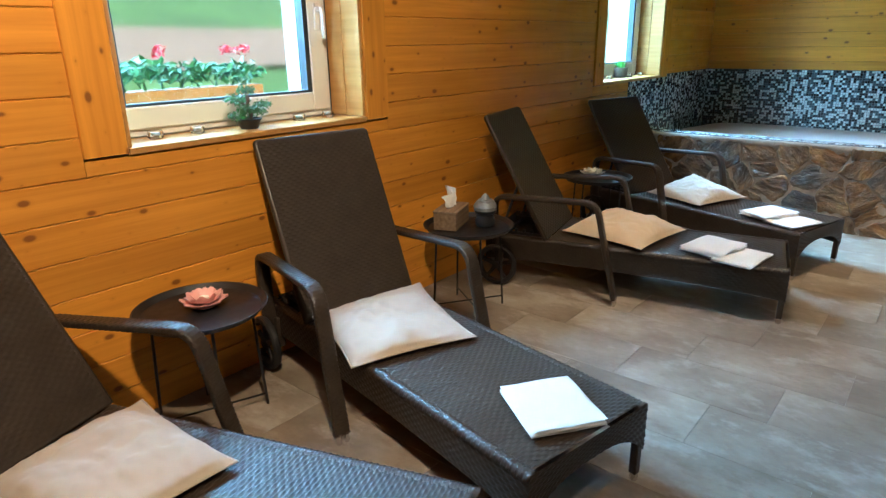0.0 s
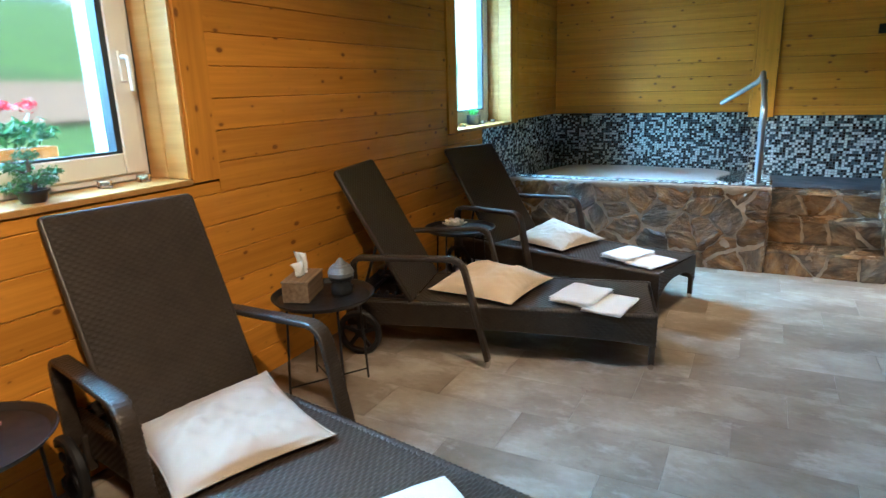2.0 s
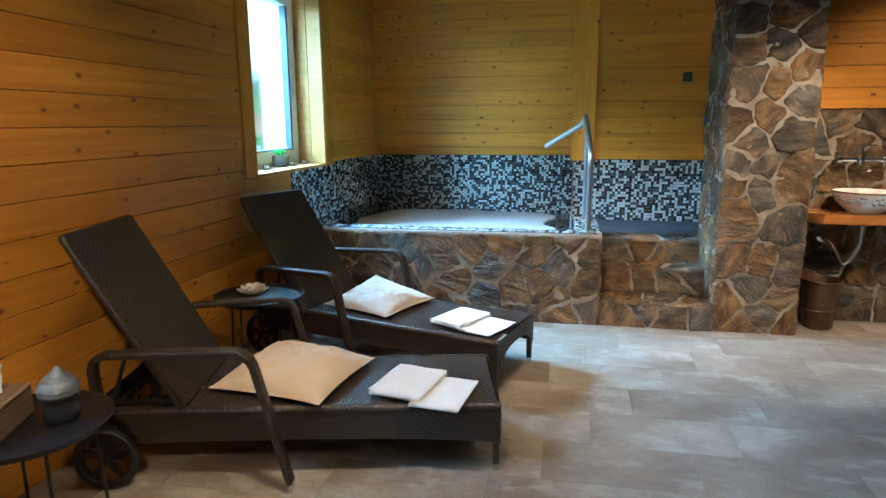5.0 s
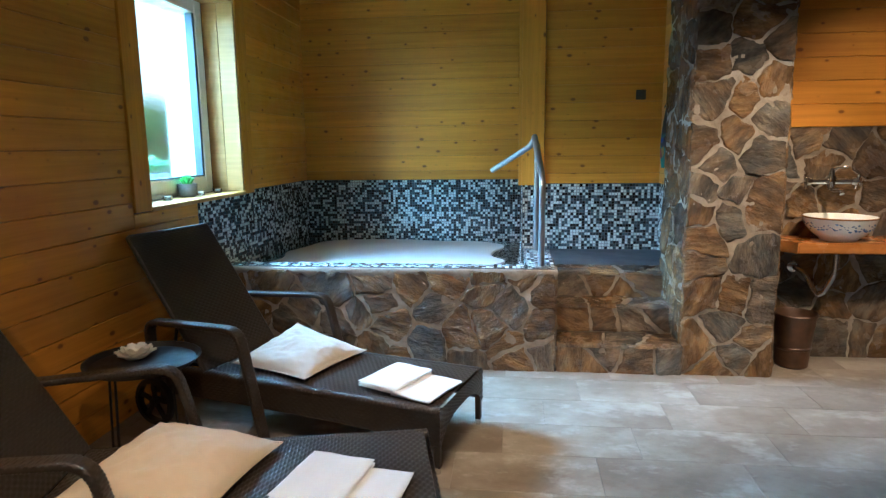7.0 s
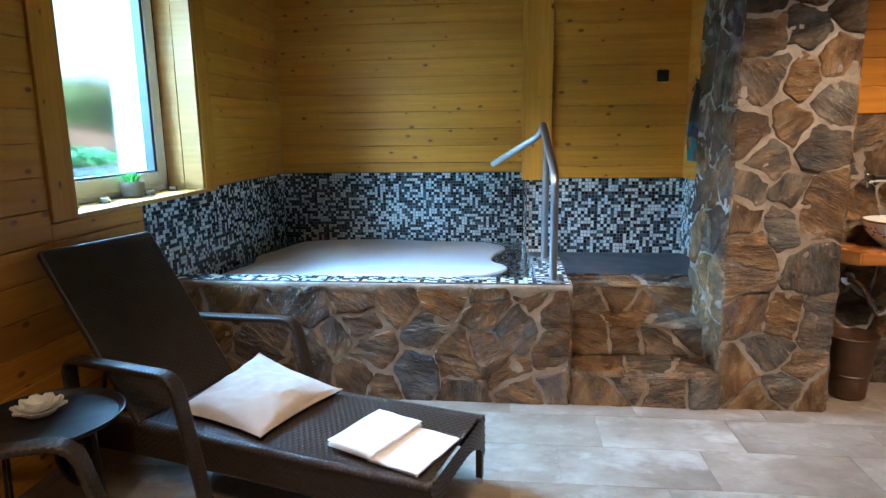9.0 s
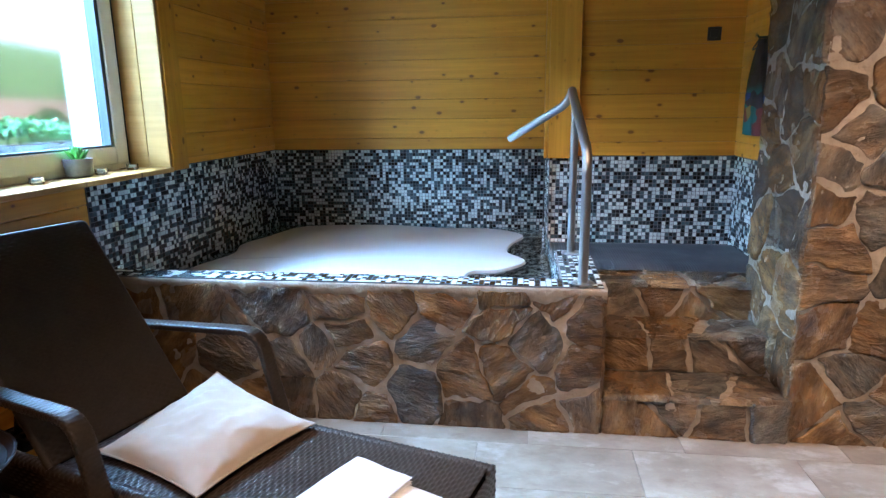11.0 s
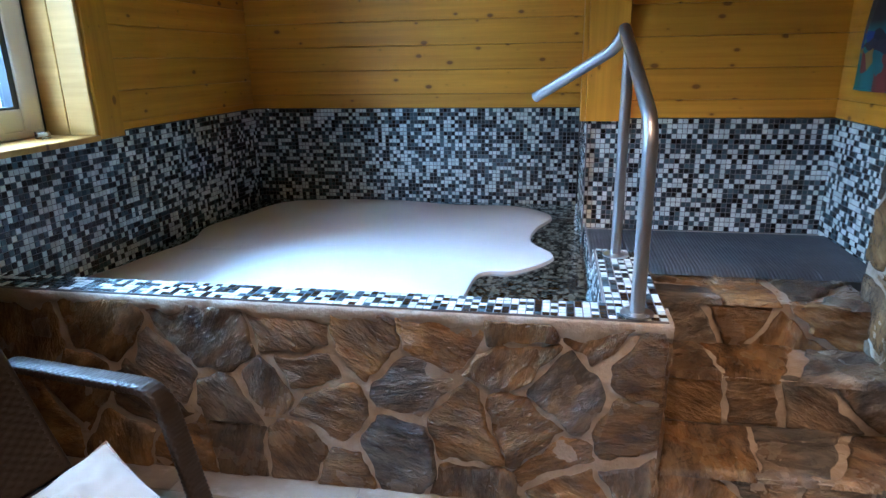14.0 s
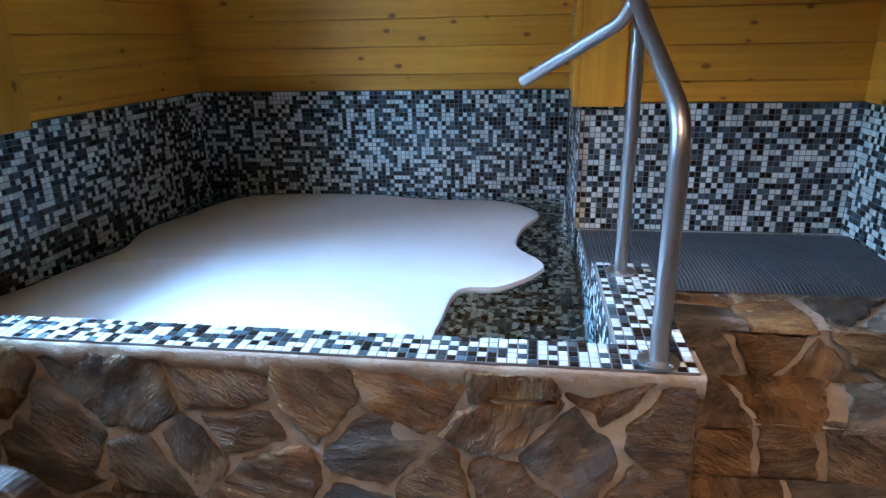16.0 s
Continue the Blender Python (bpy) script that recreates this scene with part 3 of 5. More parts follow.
# ---- windows ----
def window(i, y0, y1, z0, z1, label):
    w = tagged(new("window_%d" % i), label, "window", "", "structure")
    fx = -2.80
    # lining boards, sill and casing
    part("window_sill", boxed(-2.762, WX + 0.016, y0 + 0.001, y1 - 0.001, z0 - 0.028, z0, 0.004), DAYLIT, w)
    for y, o in ((y0, 1), (y1, -1)):
        part("reveal_board", box(bmesh.new(), -2.76, -2.636, min(y, y + o * 0.02), max(y, y + o * 0.02), z0 + 0.001, z1, 0.003), DAYLIT, w)
        part("reveal_board", box(bmesh.new(), -2.633, WX + 0.004, min(y, y + o * 0.02), max(y, y + o * 0.02), z0 + 0.001, z1, 0.003), DAYLIT, w)
    part("reveal_board", boxed(-2.76, WX + 0.004, y0 + 0.02, y1 - 0.02, z1 - 0.02, z1, 0.003), DAYLIT, w)
    for yc in (y0 - TRIM / 2 - 0.002, y1 + TRIM / 2 + 0.002):
        plank(w, facing((WX - 0.022, yc, z0 - 0.02), (0, 0, 1), (1, 0, 0)), z1 - z0 + 0.2, TRIM, PINE, 0.038, 0.004, "casing_board")
    plank(w, facing((WX - 0.022, y0, z1 + 0.09), (0, 1, 0), (1, 0, 0)), y1 - y0, TRIM, PINE, 0.036, 0.004, "casing_board")
    # white frame, sash and pane
    a, b = y0 + 0.02, y1 - 0.02
    fr = part("window_frame", boxed(fx - 0.05, fx + 0.036, a, a + 0.055, z0 + 0.002, z1, 0.004), PVC, w)
    part("frame_member", boxed(fx - 0.05, fx + 0.036, b - 0.055, b, z0 + 0.002, z1, 0.004), PVC, fr)
    part("frame_member", boxed(fx - 0.05, fx + 0.036, a + 0.055, b - 0.055, z0 + 0.002, z0 + 0.05, 0.004), PVC, fr)
    sash = part("sash", boxed(fx - 0.03, fx + 0.056, a + 0.03, a + 0.105, z0 + 0.035, z1 - 0.02, 0.008, 2), PVC, w)
    part("sash_member", boxed(fx - 0.03, fx + 0.056, b - 0.135, b - 0.03, z0 + 0.035, z1 - 0.02, 0.008, 2), PVC, sash)
    part("sash_member", boxed(fx - 0.029, fx + 0.055, a + 0.105, b - 0.135, z0 + 0.035, z0 + 0.135, 0.008, 2), PVC, sash)
    part("sash_member", boxed(fx - 0.029, fx + 0.055, a + 0.105, b - 0.135, z1 - 0.12, z1 - 0.02, 0.008, 2), PVC, sash)
    for y0_, y1_, q0, q1 in ((a + 0.105, a + 0.118, z0 + 0.135, z1 - 0.12), (b - 0.165, b - 0.135, z0 + 0.135, z1 - 0.12), (a + 0.118, b - 0.165, z0 + 0.135, z0 + 0.146)):
        part("gasket", boxed(fx - 0.02, fx + 0.046, y0_, y1_, q0, q1), GASKET, sash)
    pane = part("pane", boxed(fx - 0.006, fx + 0.006, a + 0.10, b - 0.13, z0 + 0.13, z1 - 0.11), GLASS, w)
    pane.visible_shadow = False
    if i == 2:
        return w
    hb = part("window_handle", boxed(fx + 0.056, fx + 0.068, b - 0.10, b - 0.066, z0 + 0.46, z0 + 0.60, 0.006, 2), PVC, w)
    pts = rounded([(fx + 0.06, b - 0.083, z0 + 0.57), (fx + 0.115, b - 0.083, z0 + 0.57), (fx + 0.115, b - 0.083, z0 + 0.42)], 0.03)
    part("lever", tube(pts, 0.012, 10), PVC, hb, smooth=True)
    return w


window(1, *WINDOWS[0], "white plastic casement window in a pine lining")
window(2, *WINDOWS[1], "tall white plastic window in a pine lining")

# ---- outdoors ----
gx, gy = np.meshgrid(np.linspace(-90, -3.1, 120), np.linspace(-60, 70, 60), indexing="ij")
gz = 0.35 + 0.19 * np.clip(-gx - 9.0, 0, 60) + 0.05 * np.sin(gx * 1.3) * np.cos(gy * 0.9)
me = grid_mesh("ground", np.stack([gx, gy, gz], -1))
tagged(link_mesh("ground", me, GRASS), "mown green lawn rising behind the house", "lawn", "", "structure")
gx, gy = np.meshgrid(np.linspace(-17.5, -12.5, 16), np.linspace(-30, 40, 60), indexing="ij")
me = grid_mesh("road", np.stack([gx, gy, 0.45 + 0.19 * (-gx - 9.0) + 0.02 * np.sin(gy)], -1))
tagged(link_mesh("road", me, GRAVEL), "pale tan gravel path across the lawn", "path", "", "structure")

haze = bpy.data.materials.new("overcast_sky")
haze.use_nodes = True
hz = haze.node_tree.nodes["Principled BSDF"]
hz.inputs["Base Color"].default_value = (0.6, 0.7, 0.75, 1)
hz.inputs["Emission Color"].default_value = (0.62, 0.88, 1.0, 1)
hz.inputs["Emission Strength"].default_value = 0.8
backdrop = tagged(part("backdrop", boxed(-100, 20, 66, 66.5, -1, 60), haze), "pale overcast sky beyond the lawn", "sky", "", "structure")

# ---- floor tiles ----
TW, TH = 0.706, 0.356
tile_shared = {}
rng = random.Random(4)
row = 0
y = 3.81 - math.ceil((3.81 - SOUTH) / TH) * TH
while y < 6.2:
    offset = (-0.302 + row * 0.235) % TW
    x = offset - TW * math.ceil((offset + 2.5) / TW) - TW
    while x < EAST:
        x0, x1 = max(x, WX - 0.02), min(x + TW, EAST)
        y0, y1 = max(y, SOUTH), min(y + TH, 6.22)
        if x1 - x0 > 0.03 and y1 - y0 > 0.03:
            key = (round(x1 - x0, 3), round(y1 - y0, 3))
            if key not in tile_shared:
                ob = part("floor_tile", boxed(0.0008, key[0] - 0.0008, 0.0008, key[1] - 0.0008, -0.012, 0.0, 0.0007), FLOOR, floor, "", pose(x0, y0, 0))
                tile_shared[key] = ob.data
            else:
                link_mesh("floor_tile", tile_shared[key], FLOOR, floor, pose(x0, y0, 0))
        x += TW
    y += TH
    row += 1


# ---- stonework ----
def clip(poly, nx, ny, d):
    out = []
    for i, p in enumerate(poly):
        q = poly[(i + 1) % len(poly)]
        a, b = nx * p[0] + ny * p[1] - d, nx * q[0] + ny * q[1] - d
        if a <= 0:
            out.append(p)
        if (a < 0 < b) or (b < 0 < a):
            t = a / (a - b)
            out.append((p[0] + t * (q[0] - p[0]), p[1] + t * (q[1] - p[1])))
    return out


def mortar_skin(parent, m, w, h, rng, level=0.0055):
    """An uneven hand-smeared mortar face over a panel w by h."""
    ph = rng.uniform(0, 40)
    nx, ny = max(6, int(w / 0.009)), max(6, int(h / 0.009))
    gx, gy = np.meshgrid(np.linspace(-0.003, w + 0.003, nx), np.linspace(-0.003, h + 0.003, ny), indexing="ij")
    gz = np.empty_like(gx)
    for a in range(nx):
        for b in range(ny):
            x, y = gx[a, b], gy[a, b]
            gz[a, b] = level + 0.0065 * noise.noise((x * 8 + ph, y * 8, 0.7)) + 0.0045 * noise.noise((x * 24 + ph, y * 24, 3.7)) + 0.0012 * noise.noise((x * 70 + ph, y * 70, 5.1))
    return link_mesh("mortar_joint", grid_mesh("mortar_joint", np.stack([gx, gy, np.maximum(gz, 0.0006)], -1)), MORTAR, parent, m)


def stones(parent, m, w, h, seeds, rng, joint=0.0150, proud=0.016, edge=-0.005, name="stone"):
    """Irregular slate slabs round the seeds, on a panel w by h whose pose is m (x along, y up, z out)."""
    mortar_skin(parent, m, w, h, rng)
    for i, (sx, sy) in enumerate(seeds):
        poly = [(edge, edge), (w - edge, edge), (w - edge, h - edge), (edge, h - edge)]
        for j, (tx, ty) in enumerate(seeds):
            if i == j:
                continue
            dx, dy = tx - sx, ty - sy
            dist = math.hypot(dx, dy)
            if dist < 1e-4 or dist > 1.6:
                continue
            g = joint * (0.22 + 1.5 * abs(noise.noise(((sx + tx) * 3, (sy + ty) * 3, 3.3))))
            nx, ny = dx / dist, dy / dist
            share = 0.5 + 0.10 * (noise.noise((sx * 31, sy * 31, 7.7)) - noise.noise((tx * 31, ty * 31, 7.7)))
            turn = 0.38 * (noise.noise((sx * 9, sy * 9, 2.2)) + noise.noise((tx * 9, ty * 9, 2.2)))
            mx, my = sx + dx * share, sy + dy * share
            nx, ny = nx * math.cos(turn) - ny * math.sin(turn), nx * math.sin(turn) + ny * math.cos(turn)
            poly = clip(poly, nx, ny, nx * mx + ny * my - g)
            if len(poly) < 3:
                break
        if len(poly) < 3:
            continue
        area = abs(sum(a[0] * b[1] - b[0] * a[1] for a, b in zip(poly, poly[1:] + poly[:1]))) / 2
        if area < 0.0012:
            continue
        # wear the corners and break the edges
        pts = []
        for a, b in zip(poly, poly[1:] + poly[:1]):
            L = math.hypot(b[0] - a[0], b[1] - a[1])
            k = max(1, int(L / 0.021))
            lo = min(0.12, 0.006 / max(L, 1e-3))
            for s in range(k + 1):
                t = lo + (1 - 2 * lo) * s / k
                pts.append(Vector((a[0] + t * (b[0] - a[0]), a[1] + t * (b[1] - a[1]))))
        c = sum(pts, Vector((0, 0))) / len(pts)
        for p in pts:
            inset = max(0.0, min(p.x, p.y, w - p.x, h - p.y))
            fade = min(1.0, inset / 0.06)
            v = noise.noise_vector((p.x * 5.5, p.y * 5.5, w * 3))
            q = noise.noise_vector((p.x * 21 + i, p.y * 21, i * 1.7))
            p += Vector((v.x, v.y)) * 0.036 * fade + Vector((q.x, q.y)) * (0.009 * fade + 0.009)
        H = proud * rng.uniform(0.7, 1.35)
        tx, ty = rng.uniform(-0.05, 0.05), rng.uniform(-0.05, 0.05)
        # split layers run at an angle of their own
        ang = rng.choice((0.0, 0.0, 1.4, 1.4, 0.7, -0.7)) + rng.uniform(-0.3, 0.3)
        ca, sa = math.cos(ang), math.sin(ang)
        bm = bmesh.new()
        rings = []
        for scale, z, rough in ((1.03, -0.006, 0), (1.0, H * 0.35, 0.002), (0.97, H * 0.78, 0.004), (0.91, H, 0.008), (0.80, H, 0.011), (0.68, H, 0.012), (0.55, H, 0.012), (0.42, H, 0.012), (0.28, H, 0.012), (0.14, H, 0.012)):
            ring = []
            for p in pts:
                q = c + (p - c) * scale
                a, b = ca * q.x + sa * q.y, ca * q.y - sa * q.x
                lay = noise.noise((a * 5 + i * 3, b * 17, 1.1)) + 0.45 * noise.noise((a * 12 + i * 3, b * 48, 5.1))
                lay = 0.45 * lay + 0.55 * round(lay * 4.5) / 4.5
                zz = z + rough * lay + (tx * (q.x - c.x) + ty * (q.y - c.y) if z > 0 else 0)
                if z > H * 0.5:
                    zz = max(zz, 0.0075)
                ring.append(bm.verts.new((q.x - c.x, q.y - c.y, zz)))
            rings.append(ring)
        top = bm.verts.new((0, 0, H))
        nn = len(pts)
        for a, b in zip(rings, rings[1:]):
            for k in range(nn):
                bm.faces.new((a[k], a[(k + 1) % nn], b[(k + 1) % nn], b[k]))
        for k in range(nn):
            bm.faces.new((rings[-1][k], rings[-1][(k + 1) % nn], top))
        # turn the mesh so that its own x runs along the layers
        bm.transform(Matrix.Rotation(-ang, 4, "Z"))
        part(name, bm, STONE, parent, "", m @ pose(c.x, c.y, 0, 0, 0, math.degrees(ang)), smooth=True)


def scatter(w, h, cell, rng, aspect=1.0):
    out = []
    nx, ny = max(1, round(w / (cell * aspect))), max(1, round(h / cell))
    for i in range(nx):
        for j in range(ny):
            out.append(((i + 0.5 + rng.uniform(-0.42, 0.42)) * w / nx, (j + 0.5 + rng.uniform(-0.42, 0.42) + (0.25 if i % 2 else -0.2)) * h / ny))
    return [(x, min(max(y, 0.03), h - 0.03)) for x, y in out]


# ---- pool tub ----
pool = thing("pool_tub", (0, 0, 0), 0, "built-in pool tub with slate-clad front and mosaic rim", "pool tub")
TUB_R = 0.045
bm = bmesh.new()
box(bm, -2.498, TUB_R - 0.025, FRONT + 0.012, FRONT + 0.13, 0, 0.70)
box(bm, -0.165, TUB_R - 0.025, FRONT + 0.131, 6.5, 0, 0.70)
box(bm, -0.165, -0.05, 6.501, LEDGE, 0, 0.60)
body = part("tub_body", bm, MORTAR, pool, "grey mortar bed between the stones")
xs = np.linspace(-2.497, TUB_R - 0.008, 200)
drop = np.array([0.030 + 0.030 * noise.noise((x * 5, 0.3, 0)) + 0.022 * noise.noise((x * 19, 4.3, 0)) for x in xs])
fy = np.array([0.007 * noise.noise((x * 9, 8.3, 0)) + 0.004 * noise.noise((x * 37, 2.3, 0)) for x in xs])
cols = [(FRONT + 0.128 + 0 * fy, 0.7255 + 0 * fy), (FRONT + 0.010 + fy, 0.7255 + 0 * fy), (FRONT + 0.001 + fy, 0.722 + 0.4 * fy), (FRONT - 0.005 + fy, 0.713 + 0.4 * fy), (FRONT - 0.006 + fy, 0.708 - drop * 0.5), (FRONT - 0.002 + 0.6 * fy, 0.706 - drop), (FRONT + 0.014 + 0 * fy, 0.700 - drop * 1.3)]
link_mesh("cap_mortar", grid_mesh("cap_mortar", np.stack([np.stack([xs, y, z], -1) for y, z in cols], 1)), MORTAR, pool)
part("cap_mortar", boxed(-0.167, TUB_R - 0.026, FRONT + 0.131, 6.49, 0.701, 0.726, 0.006), MORTAR, pool)
part("tub_bottom", boxed(-2.49, -0.17, FRONT + 0.131, BACK - 0.01, 0.1, 0.15), GROUT, pool)
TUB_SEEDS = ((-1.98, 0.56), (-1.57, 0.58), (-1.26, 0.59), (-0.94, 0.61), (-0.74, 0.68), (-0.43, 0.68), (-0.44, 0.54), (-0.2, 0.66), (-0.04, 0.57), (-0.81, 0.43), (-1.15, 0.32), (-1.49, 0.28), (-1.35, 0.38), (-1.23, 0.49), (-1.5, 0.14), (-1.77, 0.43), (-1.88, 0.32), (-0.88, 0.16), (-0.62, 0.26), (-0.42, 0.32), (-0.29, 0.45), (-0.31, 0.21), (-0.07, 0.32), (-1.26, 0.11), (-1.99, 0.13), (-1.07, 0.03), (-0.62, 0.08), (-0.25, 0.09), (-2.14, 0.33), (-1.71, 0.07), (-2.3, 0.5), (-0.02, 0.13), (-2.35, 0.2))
rng = random.Random(11)
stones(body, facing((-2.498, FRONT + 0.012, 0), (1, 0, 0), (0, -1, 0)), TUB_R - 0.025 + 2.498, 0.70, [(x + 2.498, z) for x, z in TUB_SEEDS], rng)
stones(body, facing((TUB_R - 0.025, FRONT + 0.012, 0), (0, 1, 0), (1, 0, 0)), 0.77, 0.70, scatter(0.77, 0.70, 0.2, rng), rng)

# ---- steps beside the tub ----
stair = thing("stone_steps", (0, 0, 0), 0, "three slate-clad steps up to the ledge", "steps")
STEPS = ((FRONT, 0.205), (6.02, 0.41), (6.29, 0.60))
ends = (6.02, 6.29, 6.6)
for (y0, z), y1 in zip(STEPS, ends):
    st = part("step", boxed(TUB_R + 0.0, 0.875, y0 + 0.02, y1 + 0.02, 0, z - 0.018, 0.012), MORTAR, stair)
    z0 = z - 0.2 if z > 0.3 else 0.0
    stones(st, facing((TUB_R, y0 + 0.02, z0), (1, 0, 0), (0, -1, 0)), 0.83, z - z0 - 0.012, scatter(0.83, z - z0, 0.14, rng, 1.5), rng, 0.02, 0.018)
    stones(st, facing((TUB_R, y0 + 0.006, z - 0.018), (1, 0, 0), (0, 0, 1)), 0.83, y1 - y0 + 0.01, scatter(0.83, y1 - y0, 0.2, rng, 1.5), rng, 0.022, 0.016)
ledge = tagged(part("ledge", boxed(-0.045, 1.05, 6.62, LEDGE, 0, 0.60), MORTAR), "raised ledge beside the pool tub", "ledge", "", "structure")

# rubber mat with fine ribs
mat_thing = thing("rubber_mat", (0, 0, 0.602), 0, "dark grey ribbed rubber mat on the ledge", "mat")
gx, gy = np.meshgrid(np.linspace(-0.166, 1.04, 601), np.linspace(6.56, LEDGE - 0.03, 12), indexing="ij")
edge_in = np.minimum(np.minimum(gx + 0.166, 1.04 - gx), np.minimum(gy - 6.56, LEDGE - 0.03 - gy))
gz = np.where(edge_in < 0.001, 0.0, 0.015 + 0.003 * (np.sin(2 * np.pi * gx / 0.016) > 0))
link_mesh("mat_sheet", grid_mesh("mat_sheet", np.stack([gx, gy, gz], -1)), MAT, mat_thing)

# ---- stone pillar ----
pillar = thing("stone_pillar", (0, 0, 0), 0, "floor-to-ceiling pillar clad in brown and grey slate", "pillar")
PX0, PX1, PY0, PY1 = 0.872, 1.455, 5.755, 6.4
core = part("pillar_core", boxed(PX0, PX1, PY0, PY1, 0, TOP), MORTAR, pillar, "pale mortar between the stones")
PILLAR_SEEDS = ((0.94, 2.05), (1.2, 2.07), (1.34, 1.96), (0.97, 1.84), (1.19, 1.83), (1.33, 1.72), (0.94, 1.57), (1.14, 1.6), (1.27, 1.49), (1.05, 1.43), (1.17, 1.26), (0.95, 1.27), (0.92, 1.11), (1.12, 1.07), (1.35, 1.19), (0.98, 0.93), (0.97, 0.77), (1.3, 0.81), (1.02, 0.57), (1.21, 0.53), (1.33, 0.5), (1.0, 0.26), (1.14, 0.34), (1.3, 0.25), (1.24, 0.14), (1.39, 0.08), (1.12, 0.02), (0.95, 2.25), (1.23, 2.3), (1.38, 2.15), (1.0, 2.5), (1.3, 2.55), (1.15, 2.7))
stones(core, facing((PX0, PY0, 0), (1, 0, 0), (0, -1, 0)), PX1 - PX0, TOP, [(x - PX0, z) for x, z in PILLAR_SEEDS], rng)
stones(core, facing((PX0, PY1, 0), (0, -1, 0), (-1, 0, 0)), PY1 - PY0, TOP, scatter(PY1 - PY0, TOP, 0.27, rng, 0.72), rng)
stones(core, facing((PX1, PY0, 0), (0, 1, 0), (1, 0, 0)), BASIN - PY0, TOP, scatter(BASIN - PY0, TOP, 0.24, rng, 0.9), rng)
stones(wall_basin, facing((PX1 + 0.02, BASIN + 0.02, 0), (1, 0, 0), (0, -1, 0)), 1.9, 1.655, scatter(1.9, 1.655, 0.23, rng, 1.05), rng)


# ---- mosaic ----
P = 0.0262
TILE_T = 0.006


def tile_verts(w):
    g, c = 0.0020, 0.0014
    a, b = g, w - g
    lo = [(a, a, 0), (b, a, 0), (b, b, 0), (a, b, 0)]
    mid = [(p[0], p[1], TILE_T - c * 0.6) for p in lo]
    top = [(a + c, a + c, TILE_T), (b - c, a + c, TILE_T), (b - c, b - c, TILE_T), (a + c, b - c, TILE_T)]
    faces = [(8, 9, 10, 11)]
    for k in range(4):
        q = (k + 1) % 4
        faces += [(k, q, 4 + q, 4 + k), (4 + k, 4 + q, 8 + q, 8 + k)]
    return lo + mid + top, faces


def mosaic(parent, m, w, h, name="mosaic_field", single=0):
    """A field of small tiles over w by h; the first `single` rows are tiles of their own."""
    nx, ny = max(1, round(w / P)), max(1, round(h / P))
    px, py = w / nx, h / ny
    base, faces = tile_verts(1.0)
    base = np.array([(x, y, z) for x, y, z in tile_verts(P)[0]])
    bed = part("grout_bed", boxed(0, w, 0, h, -0.004, TILE_T * 0.62), GROUT, parent, "", m)
    verts, quads = [], []
    shared = None
    for j in range(ny):
        for i in range(nx):
            co = base * np.array([px / P, py / P, 1.0]) + np.array([i * px, j * py, 0.0006 * ((i * 7 + j * 13) % 3)])
            if j < single:
                if shared is None:
                    me = bpy.data.meshes.new("tile")
                    me.from_pydata([tuple(K * c for c in v) for v in base * np.array([px / P, py / P, 1.0])], [], faces)
                    me.materials.append(TILE)
                    shared = me
                link_mesh("tile", shared, TILE, bed, pose(i * px, j * py, 0))
                continue
            k = 12 * (len(verts))
            verts.append(co)
            quads += [tuple(k + a for a in f) for f in faces]
    if verts:
        me = bpy.data.meshes.new(name)
        me.from_pydata((np.concatenate(verts) * K).tolist(), [], quads)
        tagged(link_mesh(name, me, TILES, bed), kind="stuff")
    return bed


skin = thing("mosaic_lining", (0, 0, 0), 0, "black, grey and white glass mosaic round the pool", "mosaic")
mosaic(pool, facing((-2.492, FRONT + 0.003, 0.7265), (1, 0, 0), (0, 0, 1)), 2.492 + 0.022, 0.131, single=3)
mosaic(pool, facing((-0.162, FRONT + 0.136, 0.7265), (1, 0, 0), (0, 0, 1)), 0.184, 0.63)
mosaic(pool, facing((-0.168, FRONT + 0.136 + 0.645, 0.16), (0, -1, 0), (-1, 0, 0)), 0.645, 0.565)
mosaic(pool, facing((-0.168, LEDGE, 0.16), (0, -1, 0), (-1, 0, 0)), LEDGE - 6.505, 0.46)
mosaic(pool, facing((-0.18, FRONT + 0.134, 0.16), (-1, 0, 0), (0, 1, 0)), 2.31, 0.565)
mosaic(pool, facing((-1.3, FRONT + 0.14, 0.154), (1, 0, 0), (0, 0, 1)), 1.12, 2.2)
mosaic(skin, facing((WX - 0.006, FRONT + 0.012, 0.16), (0, 1, 0), (1, 0, 0)), BACK - FRONT - 0.02, TILE_TOP - 0.16)
mosaic(skin, facing((WX + 0.004, BACK - 0.008, 0.16), (1, 0, 0), (0, -1, 0)), -0.205 - WX, TILE_TOP - 0.16)
mosaic(skin, facing((-0.185, BACK - 0.015, 0.16), (0, -1, 0), (-1, 0, 0)), BACK - LEDGE - 0.0, TILE_TOP - 0.16)
mosaic(skin, facing((-0.19, LEDGE + 0.012, 0.60), (1, 0, 0), (0, -1, 0)), 1.23, TILE_TOP - 0.60)
mosaic(skin, facing((1.045, LEDGE + 0.004, 0.60), (0, -1, 0), (-1, 0, 0)), 0.94, TILE_TOP - 0.60)

# water and the white sheet that floats on it
gx, gy = np.meshgrid(np.linspace(-2.5, -0.166, 40), np.linspace(FRONT + 0.13, BACK, 40), indexing="ij")
water = link_mesh("pool_water", grid_mesh("pool_water", np.stack([gx, gy, np.full_like(gx, WATER_Z)], -1)), WATER)
water.visible_shadow = False
tagged(water, "clear still water in the pool tub", "water", "", "structure")


